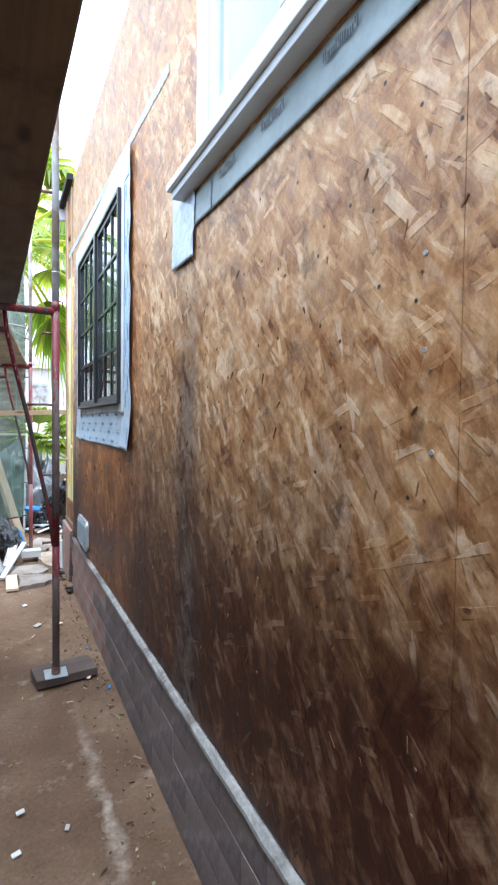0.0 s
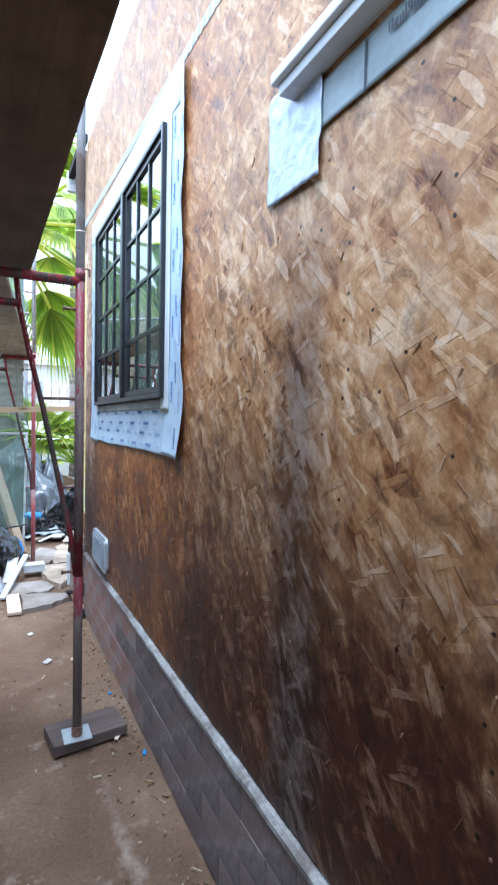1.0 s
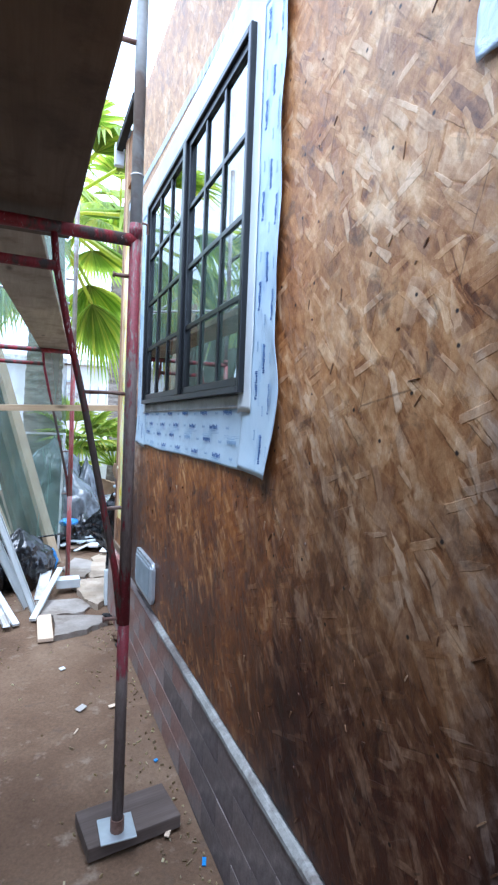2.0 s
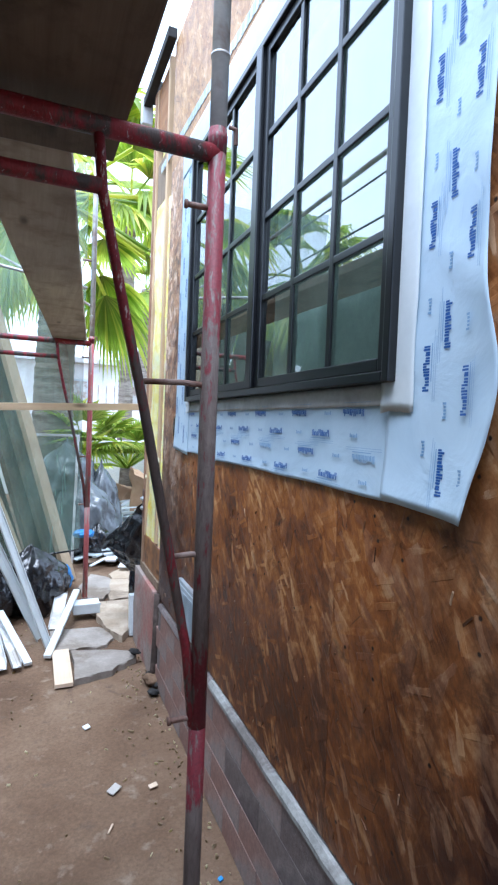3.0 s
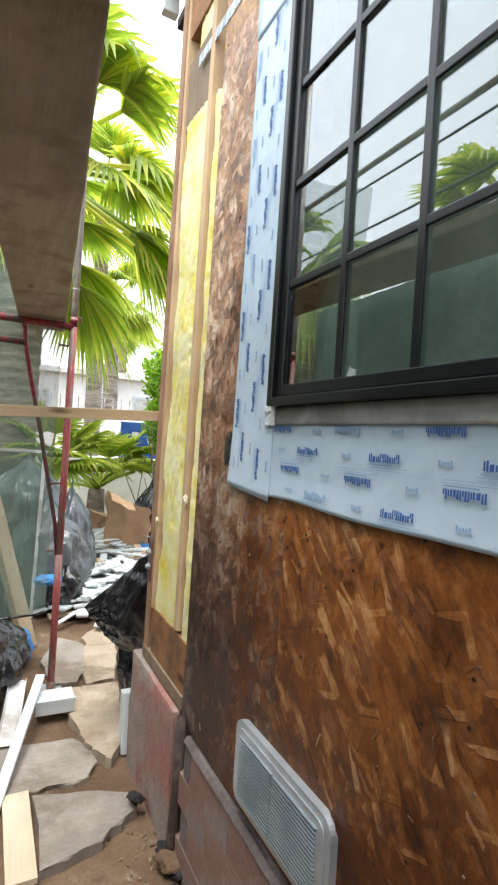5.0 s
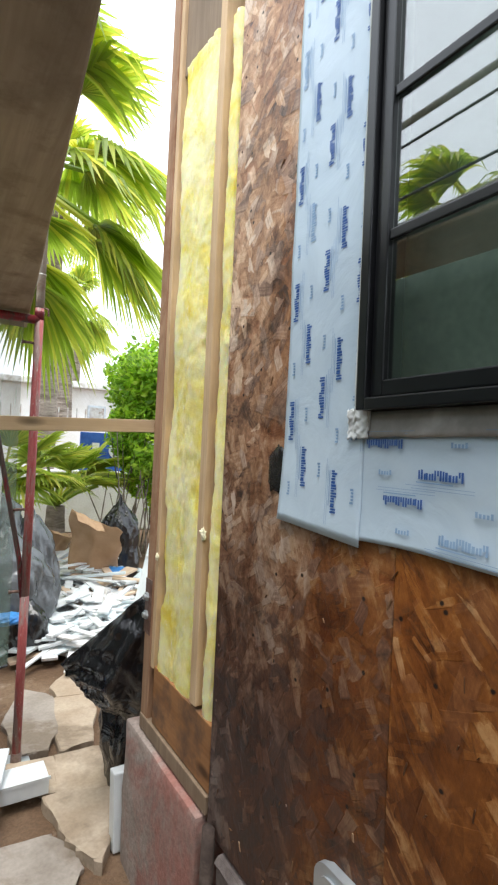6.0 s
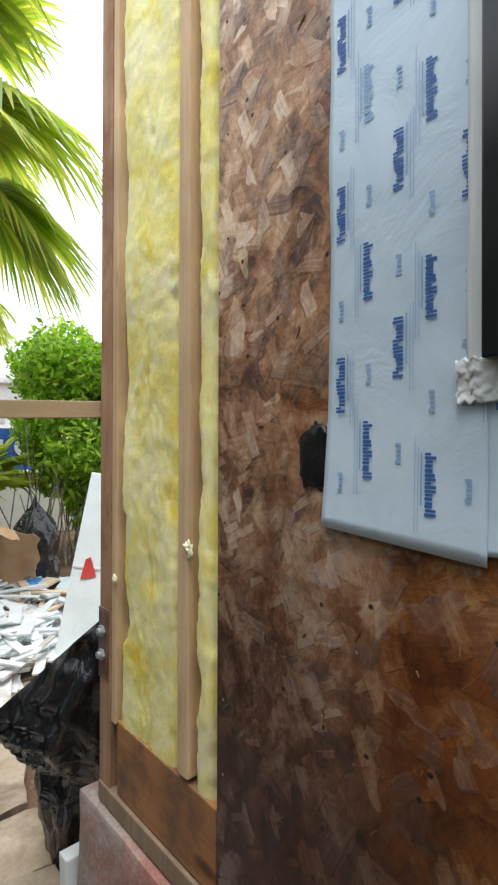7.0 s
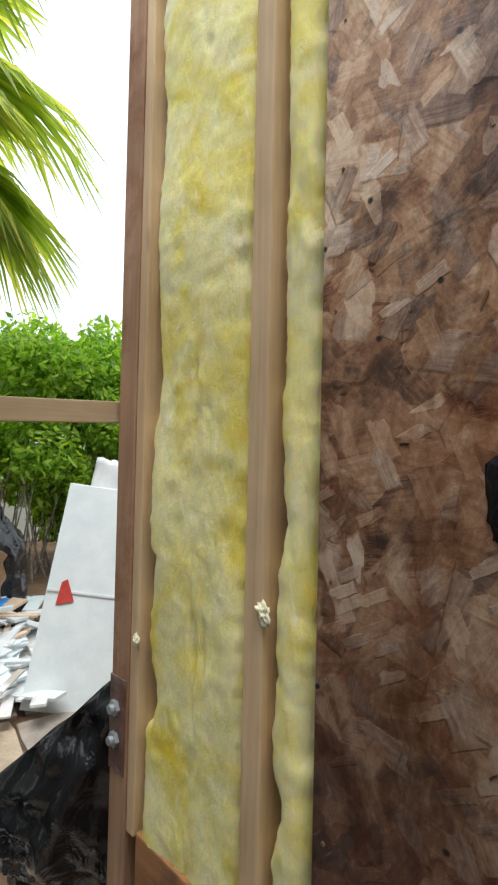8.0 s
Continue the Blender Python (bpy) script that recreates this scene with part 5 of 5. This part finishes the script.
bag((-0.02, 6.10, 0), (0.19, 0.22, 0.27), 2.0)
bag((-0.36, 6.0, 0), (0.22, 0.25, 0.30), 4.0)
bag((0.12, 6.52, 0), (0.15, 0.16, 0.16), 6.0)
bag((0.47, 7.75, 0), (0.32, 0.32, 0.46), 8.0, label="grey plastic rubbish bag, bulging and creased", mat=M_BAGGREY)
bag((0.30, 8.05, 0.55), (0.30, 0.30, 0.34), 11.0, label="grey plastic rubbish bag on top of the others", mat=M_BAGGREY)
bag((0.70, 8.1, 0), (0.21, 0.25, 0.50), 13.0, label="grey plastic rubbish bag, bulging and creased", mat=M_BAGGREY)
bag((0.55, 8.3, 0.42), (0.22, 0.25, 0.26), 14.5)
bag((0.60, 7.45, 0), (0.13, 0.17, 0.22), 16.0)
bag((1.72, 8.95, 0), (0.20, 0.20, 0.5), 17.0)
bag((1.75, 9.0, 0.5), (0.16, 0.16, 0.2), 18.5)
bag((0.80, 5.80, 0), (0.13, 0.16, 0.26), 21.0)
# black sheet bag slung against the house corner
b = bmesh.new()


def slung(u, v):
    top = Vector((0.735, 5.40, 0.99)).lerp(Vector((0.47, 5.75, 0.60)), u)
    low = Vector((0.80, 5.45, 0.36)).lerp(Vector((0.66, 5.78, 0.36)), u)
    p = top.lerp(low, v)
    bulge = math.sin(v * math.pi) * (0.03 + 0.09 * math.sin(u * math.pi))
    w = 0.03 * nz(u * 5 - v * 3, v * 2, 4) + 0.02 * (1 - 2 * abs(nz(u * 4 + v * 5, v * 3, 9))) + 0.008 * nz(u * 19, v * 15)
    return p + Vector((-0.7, -0.6, 0)) * (bulge + w)


sheet(b, 50, 50, slung, 0.10)
solo("rubbish_bag", b, M_BAG, "half-full black plastic bag slung against the house corner", "bag", "rubbish bags", smooth=True)
bag((0.06, 6.4, 0.18), (0.07, 0.08, 0.08), 31.0, False, "crumpled blue plastic bag", M_TARPBLUE)
bag((0.22, 6.62, 0.0), (0.08, 0.08, 0.11), 33.0, False, "crumpled blue plastic bag", M_TARPBLUE)
bag((0.45, 7.25, 0.30), (0.10, 0.06, 0.04), 35.0, False, "crumpled blue plastic bag", M_TARPBLUE)

# ---- debris pile: broken boards, plaster, cartons ----
rd = random.Random(21)
pile = []
for i in range(170):
    y = rd.gauss(8.2, 0.65)
    y = y if y > 7.3 else 14.6 - y
    x = rd.gauss(1.18 + (y - 8.5) * 0.25, 0.30)
    hgt = 0.36 * math.exp(-((x - 1.4) / 0.55) ** 2 - ((y - 8.9) / 0.9) ** 2)
    z = 0.02 + hgt * rd.random()
    L = rd.uniform(0.25, 1.0)
    a = rd.gauss(0.7, 0.9)
    d = Vector((math.cos(a), math.sin(a), rd.uniform(-0.18, 0.22))) * L / 2
    c = Vector((x, y, z + 0.05))
    mat = rd.choice((M_WHITE_DIRTY, M_WHITE, M_WHITE, M_WHITE, M_WHITE_DIRTY, M_WHITE, M_PINK, M_BOARD))
    lab = {"white_vinyl": "broken white trim board in the debris pile", "white_trim_dirty": "broken white painted board in the debris pile"}.get(mat.name, "broken scrap board in the debris pile")
    length("scrap_board", c - d, c + d, rd.uniform(0.035, 0.15), rd.uniform(0.008, 0.025), mat, lab, "scrap", "debris pile")
for p0, p1 in (((0.95, 7.9, 0.05), (1.15, 8.6, 0.3)), ((1.0, 8.1, 0.06), (1.5, 8.3, 0.16)), ((0.85, 7.7, 0.04), (1.05, 8.1, 0.18))):
    length("scrap_board", p0, p1, 0.07, 0.02, M_WHITE, "broken white trim board in the debris pile", "scrap", "debris pile")
for i in range(48):
    x, y = rd.uniform(0.70, 1.25), rd.uniform(7.25, 8.1)
    a, L = rd.gauss(0.9, 0.7), rd.uniform(0.2, 0.7)
    d = Vector((math.cos(a), math.sin(a), rd.uniform(-0.08, 0.16))) * L / 2
    c = Vector((x + 0.25 * (y - 7.4), y, 0.06 + 0.12 * rd.random() + 0.10 * (y - 7.25)))
    length("scrap_board", c - d, c + d, rd.uniform(0.03, 0.11), rd.uniform(0.008, 0.022), rd.choice((M_WHITE, M_WHITE, M_WHITE_DIRTY, M_PINK)), "broken white trim board in the debris pile", "scrap", "debris pile")
bag((1.55, 8.55, 0.22), (0.14, 0.12, 0.05), 41.0, False, "crumpled blue plastic bag", M_TARPBLUE)


def bent_carton(at, w, h, turn, seed, label):
    """A torn-open carton: a creased sheet of board that folds over, with a loose flap."""
    c = thing("carton", at, label, "carton")
    m = Matrix.Translation(at) @ pose(0, 0, 0, 0, 0, turn)

    def fold(u, v):
        bend = 0.32 * w * abs(u - 0.42) + 0.10 * h * math.sin(v * 3.0 + u)
        return m @ Vector(((u - 0.5) * w + 0.05 * nz(v * 3, seed), bend - 0.30 * h * v, h * v * (1 - 0.35 * u) + 0.04 * nz(u * 4, v * 3, seed)))

    b = bmesh.new()
    sheet(b, 24, 16, fold, 0.007)
    part("body", b, M_CARD, c, smooth=True)
    b = bmesh.new()
    sheet(b, 16, 8, lambda u, v: fold(0.05 + 0.5 * u, 1.0) + m.to_3x3() @ Vector((0.03 * v, -0.34 * h * v, -0.10 * h * v * v + 0.012 * nz(u * 5, v * 4, seed))), 0.006)
    part("flap", b, M_CARD, c, smooth=True)


bent_carton((1.34, 8.5, 0.30), 0.46, 0.60, -12, 2.0, "torn-open brown cardboard carton on the debris pile")
bent_carton((1.15, 9.3, 0.30), 0.36, 0.3, 25, 6.0, "small crushed cardboard carton on the debris pile")

# pale panel leaning past the corner, with a red mark
pp = thing("leaning_panel", (1.42, 7.2, 0), "pale translucent panel with a red mark leaning past the corner", "panel")
lm = Matrix.Translation((1.45, 7.12, 0.0)) @ pose(0, 0, 0, -14, 8, -38)
b = box(bmesh.new(), -0.26, 0.26, -0.012, 0.012, 0, 1.29, 0.006, lm)
part("panel_face", b, M_PINK, pp)
part("panel_fold", box(bmesh.new(), -0.255, 0.25, -0.019, -0.0125, 0.64, 0.655, 0.002, lm), M_WHITE, pp)
b = bmesh.new()
sheet(b, 16, 6, lambda u, v: lm @ Vector((-0.14 + 0.42 * u, 0.02 + 0.02 * nz(u * 5, v * 2), 1.24 + (0.24 + 0.035 * nz(u * 9, 3.0)) * v)), 0.01)
part("torn_sheet", b, M_WHITE, pp, "torn white sheet behind the panel", True)
b = bmesh.new()
prism(b, [(-0.19, 0.57), (-0.09, 0.60), (-0.12, 0.66), (-0.15, 0.72), (-0.18, 0.70)], -0.0205, -0.0195, 0)
for v in b.verts:
    v.co = lm @ Vector((v.co.x, v.co.z, v.co.y))
part("tape", b, M_REDMARK, pp)

# ---- small litter on the soil ----
rl = random.Random(8)
b = bmesh.new()
for i in range(480):
    if i % 3:
        x, y = WX - 0.03 - abs(rl.gauss(0, 0.10)), rl.uniform(0.5, 5.2)
    else:
        x, y = rl.uniform(-0.9, 0.6), rl.uniform(0.5, 6.0)
    L, w = rl.uniform(0.002, 0.008) * (2.2 if rl.random() < 0.12 else 1), rl.uniform(0.002, 0.007)
    m = Matrix.Translation((x, y, ground_z(x, y) + 0.003)) @ pose(0, 0, 0, rl.uniform(-25, 25), rl.uniform(-25, 25), rl.uniform(0, 360))
    box(b, -L, L, -w / 2, w / 2, -0.002, 0.003 + 0.004 * rl.random(), 0, m)
solo("wood_chips", b, M_CHIPS, "scattered wood chips and crumbs on the soil", "litter", kind="stuff")
for x, y, rz, L, w, mat, lab in ((0.30, 3.95, 40, 0.05, 0.035, M_WHITE_DIRTY, "white plaster crumb"), (0.235, 4.42, 20, 0.03, 0.03, M_WHITE, "white paper scrap"), (0.10, 1.85, 15, 0.03, 0.02, M_WHITE_DIRTY, "white plaster crumb"), (0.27, 1.9, 70, 0.025, 0.015, M_WHITE_DIRTY, "white plaster crumb"), (0.52, 3.02, 60, 0.05, 0.018, M_BOARD, "pale wood splinter beside the pad"), (0.50, 3.10, 110, 0.06, 0.008, M_GALV, "bent metal strip beside the pad"), (0.60, 2.85, 70, 0.03, 0.014, M_TARPBLUE, "blue plastic scrap"), (0.565, 3.42, 20, 0.016, 0.014, M_TARPBLUE, "blue plastic scrap"), (0.45, 3.92, 10, 0.035, 0.022, M_BOARD, "dry pale leaf on the soil"), (0.26, 3.75, 60, 0.04, 0.007, M_BOARD, "pale wood splinter"), (0.12, 2.05, 10, 0.03, 0.02, M_WHITE_DIRTY, "white paper scrap")):
    m = Matrix.Translation((x, y, 0.001)) @ pose(0, 0, 0, 4, -5, rz)
    L, w = L * 0.5, w * 0.5
    solo("scrap", box(bmesh.new(), -L, L, -w, w, 0, 0.006, 0.0015, m), mat, lab + " lying on the soil" if "soil" not in lab else lab, "scrap", "small scraps")
for x, y, r in ((0.625, 4.80, 0.035), (0.60, 4.62, 0.028), (0.57, 5.03, 0.03), (0.62, 4.74, 0.05), (0.64, 4.70, 0.035)):
    b = bmesh.new()
    bmesh.ops.create_icosphere(b, subdivisions=3, radius=r)
    for v in b.verts:
        v.co *= 1 + 0.6 * nz(v.co.x * 40, v.co.y * 40, v.co.z * 40 + x * 9) + 0.3 * nz(v.co.x * 90, v.co.y * 90, v.co.z * 90)
        v.co.z *= 0.6
        v.co = v.co + Vector((x, y, r * 0.5 + (0.05 if y == 5.03 else 0)))
    solo("clod", b, M_ROOF if r < 0.04 else M_SOIL, "dark clod of soil by the foundation", "clod", "clods", smooth=True)

# ---- planting and distance ----
def fan_leaf(b, base, d, R, rng, droop=0.5, n=26, spread=2.3):
    """A palmate fan: folded segments from a hub, tips drooping and split."""
    d = Vector(d).normalized()
    side = d.cross(Vector((0, 0, 1))).normalized()
    up = side.cross(d).normalized()
    for i in range(n):
        a = (i / (n - 1) - 0.5) * spread
        ray = d * math.cos(a) + side * math.sin(a)
        L = R * (0.72 + 0.28 * math.cos(a * 0.9)) * rng.uniform(0.88, 1.05)
        w = L * 0.044
        t = ray.cross(up).normalized()
        prev = None
        for j in range(5):
            f = j / 4
            p = base + ray * L * f + up * (0.05 * L * f) - Vector((0, 0, 1)) * droop * L * f ** 2.6 * rng.uniform(0.8, 1.15)
            ww = w * (0.25 + 1.5 * f if f < 0.55 else 1.08 * (1 - f) / 0.45 + 0.02)
            row = [b.verts.new(p - t * ww + up * 0.12 * ww), b.verts.new(p - up * ww * 0.5), b.verts.new(p + t * ww + up * 0.12 * ww)]
            if prev:
                b.faces.new((prev[0], prev[1], row[1], row[0])), b.faces.new((prev[1], prev[2], row[2], row[1]))
            prev = row


def palm(name, at, h, r, crown_r, leaves, seed, label, lo=-0.6, hi=1.2, skirt=0, petiole=0.5, fan=0.67, limp=1.0):
    rg = random.Random(seed)
    s = thing(name, at, label, "palm", "palms")
    b = bmesh.new()
    pts, rad = [], []
    m = max(6, int(h / 0.06))
    for i in range(m + 1):
        f = i / m
        pts.append((at[0] + 0.06 * nz(f * 2 + seed) * h * 0.2, at[1] + 0.05 * nz(f * 2, seed) * h * 0.2, at[2] + h * f))
        rad.append(r * (1.15 - 0.25 * f) * (1 + 0.05 * nz(i * 0.9, seed)) * (1.02 if i % 2 else 0.985))
    tube(b, pts, rad, 20)
    part("trunk", b, M_BARK, s, smooth=False)
    top = Vector(pts[-1])
    b, dry = bmesh.new(), bmesh.new()
    st = bmesh.new()
    for i in range(leaves + skirt):
        el = rg.uniform(lo, hi) if i < leaves else rg.uniform(-1.35, -0.8)
        az = i * 2.399 + rg.uniform(-0.3, 0.3)
        d = Vector((math.cos(az) * math.cos(el), math.sin(az) * math.cos(el), math.sin(el)))
        hub = top + d * petiole * crown_r + Vector((0, 0, -0.08 * crown_r))
        tube(st, [top, (top + hub) / 2 + Vector((0, 0, 0.04)), hub], 0.012 * crown_r + 0.004, 5)
        fan_leaf(b if i < leaves else dry, hub, d + Vector((0, 0, -0.25)), crown_r * fan * rg.uniform(0.9, 1.12), rg, limp * rg.uniform(0.25, 0.75), 30)
    part("crown", b, M_PALM, s)
    tagged(part("leaf_stalk", st, M_PALM, s), kind="stuff")
    if skirt:
        part("dry_skirt", dry, M_PALMDRY, s, "dry brown hanging fronds")


palm("fan_palm", (0.2, 9.3, 0), 4.35, 0.24, 2.05, 32, 2, "tall fan palm with yellow-tipped drooping fronds behind the netting", lo=-0.85, petiole=0.62, fan=0.5)
palm("fan_palm", (2.1, 15.5, 0), 7.0, 0.17, 1.9, 16, 5, "tall fan palm with drooping green fronds")
palm("fan_palm", (1.45, 10.9, 0), 0.65, 0.13, 1.35, 20, 9, "low young fan palm by the debris pile", lo=0.15, hi=1.2, limp=0.6, fan=0.52)
palm("fan_palm", (0.60, 9.4, 0), 1.0, 0.13, 1.1, 16, 12, "low young fan palm behind the rubbish bags", lo=0.2, hi=1.25, limp=0.6, fan=0.52)
palm("fan_palm", (-6.5, 9.0, 0), 5.6, 0.2, 1.9, 18, 21, "tall fan palm beyond the green fence", skirt=3)
palm("fan_palm", (-3.4, 10.8, 0), 4.3, 0.22, 1.8, 20, 31, "tall fan palm beyond the green fence, mirrored in the panes", skirt=3)
for z in (3.7, 4.15, 4.7):
    b = bmesh.new()
    tube(b, [(-2.0, -7 + i * 2.3, z + 0.012 * (i - 5) ** 2) for i in range(11)], 0.012, 6)
    solo("cable", b, M_BLACK, "dark overhead cable strung along the passage", "cable", "overhead cables")
palm("fan_palm", (4.6, 26, 0), 7.5, 0.30, 2.0, 18, 14, "far slim palm beyond the white fence")
palm("fan_palm", (6.8, 34, 0), 8.0, 0.25, 2.2, 22, 15, "far slim palm beyond the white fence")


def leaf_mass(name, count, fill, size, mat, label, seed, category="hedge"):
    """A mass of small single leaves at points that fill() gives."""
    rr = np.random.RandomState(seed)
    pts = fill(rr, count)
    nrm = rr.normal(size=(count, 3)) + np.array((-0.2, -0.5, 0.6))
    nrm /= np.linalg.norm(nrm, axis=1)[:, None]
    t = np.cross(nrm, rr.normal(size=(count, 3)))
    t /= np.linalg.norm(t, axis=1)[:, None]
    s = np.cross(nrm, t)
    L = size * rr.uniform(0.6, 1.3, size=(count, 1))
    W = L * 0.42
    v = np.stack([pts - t * L, pts + s * W - nrm * L * 0.1, pts + t * L, pts - s * W - nrm * L * 0.1], 1).reshape(-1, 3)
    f = np.arange(count * 4).reshape(-1, 4)
    me = bpy.data.meshes.new(name)
    me.from_pydata(v.tolist(), [], f.tolist())
    me.materials.append(mat)
    return tagged(new(name, me), label, category, kind="stuff")


def hedge_fill(cx, cy, rx, ry, h):
    def f(rr, n):
        k = 90
        c = np.stack([rr.uniform(-1, 1, k) * rx * 0.8 + cx, rr.uniform(-1, 1, k) * ry * 0.8 + cy, 0.35 + rr.uniform(0, 1, k) ** 0.8 * (h - 0.6)], 1)
        r = rr.uniform(0.22, 0.42, k) * min(1.0, rx)
        i = rr.randint(0, k, n)
        d = rr.normal(size=(n, 3))
        d /= np.linalg.norm(d, axis=1)[:, None]
        return c[i] + d * (r[i] * rr.uniform(0.65, 1.08, n))[:, None]
    return f


leaf_mass("hedge", 42000, hedge_fill(3.45, 10.6, 1.45, 0.75, 3.0), 0.058, M_HEDGE, "dense bright green clipped hedge", 1)
leaf_mass("hedge", 9000, hedge_fill(5.6, 11.0, 1.6, 0.8, 3.0), 0.055, M_HEDGE, "dense bright green clipped hedge", 2)
b = bmesh.new()
rh = random.Random(4)
for i in range(70):
    x, y = rh.uniform(1.9, 4.3), rh.uniform(10.0, 10.8)
    tube(b, [(x, y, 0), (x + rh.uniform(-0.15, 0.15), y, 0.4), (x + rh.uniform(-0.3, 0.3), y + rh.uniform(-0.2, 0.2), rh.uniform(0.8, 1.8))], [0.014, 0.01, 0.005], 5)
solo("hedge_stems", b, M_BARK, "bare brown stems under the hedge", "hedge", kind="stuff")

solo("garden_wall", boxed(-3.0, 9.0, 12.6, 12.8, 0, 1.05, bevel=0.02), M_STUCCO, "low white stucco garden wall", "wall", kind="structure")
bl = thing("blue_sign", (2.5, 12.68, 1.046), "blue painted board with a white disc", "sign")
part("board", boxed(2.15, 3.0, 12.66, 12.70, 1.046, 1.72, bevel=0.01), M_BLUE, bl)
b = bmesh.new()
tube(b, [(2.80, 12.658, 1.42), (2.80, 12.645, 1.42)], 0.15, 24)
part("disc", b, M_WHITE, bl)
part("badge", boxed(2.36, 2.48, 12.648, 12.658, 1.42, 1.54), M_WHITE_DIRTY, bl)
fenceb = thing("picket_fence", (5, 24, 0), "far white fence with dark bars", "fence", kind="structure")
part("fence_base", boxed(0, 14, 22.0, 22.2, 0, 2.1), M_STUCCO, fenceb)
for i in range(46):
    part("bar", boxed(0.3 + i * 0.3, 0.335 + i * 0.3, 21.95, 21.99, 2.1, 2.75), M_POLE, fenceb)
hs = thing("far_house", (6, 30, 0), "far white house with small windows", "house")
part("wall", boxed(-6, 16, 30, 38, 0, 4.3), M_STUCCO, hs)
part("roof", boxed(-6.4, 16.4, 29.6, 38.4, 4.3, 4.6, bevel=0.05), M_WHITE_DIRTY, hs)
for x in (1.6, 4.2, 6.6, 9.4):
    wn_ = part("window", boxed(x, x + 0.9, 29.93, 29.99, 2.2, 3.5), M_GALV, hs)
    part("pane", boxed(x + 0.1, x + 0.8, 29.90, 29.925, 2.3, 3.4), M_POLE, wn_)
# ---- foundation bricks ----
rb = random.Random(17)
meshes = []
for i in range(4):
    b = boxed(-0.0085, 0.012, -0.1485, 0.1485, -0.0536, 0.0536, bevel=0.0015)
    for v in b.verts:
        v.co += Vector((0.002 * nz(v.co.y * 30 + i, v.co.z * 30), 0.003 * nz(v.co.z * 30, i), 0.003 * nz(v.co.y * 20, i + 5)))
    meshes.append(finish("brick", b, M_FOUND))
red_meshes = []
for me in meshes:
    red = me.copy()
    red.materials.clear()
    red.materials.append(M_FOUND_RED)
    red_meshes.append(red)
for row in range(4):
    z = 0.052 + row * 0.1095
    y = -1.2 + (0.15 if row % 2 else 0)
    while y < 4.60:
        o = new("brick", rb.choice(red_meshes if y > 3.0 + rb.uniform(-0.8, 0.6) else meshes))
        o.parent = found
        o.location = Vector((0.0055 + rb.uniform(-0.001, 0.001), y + 0.15, z))
        y += 0.30
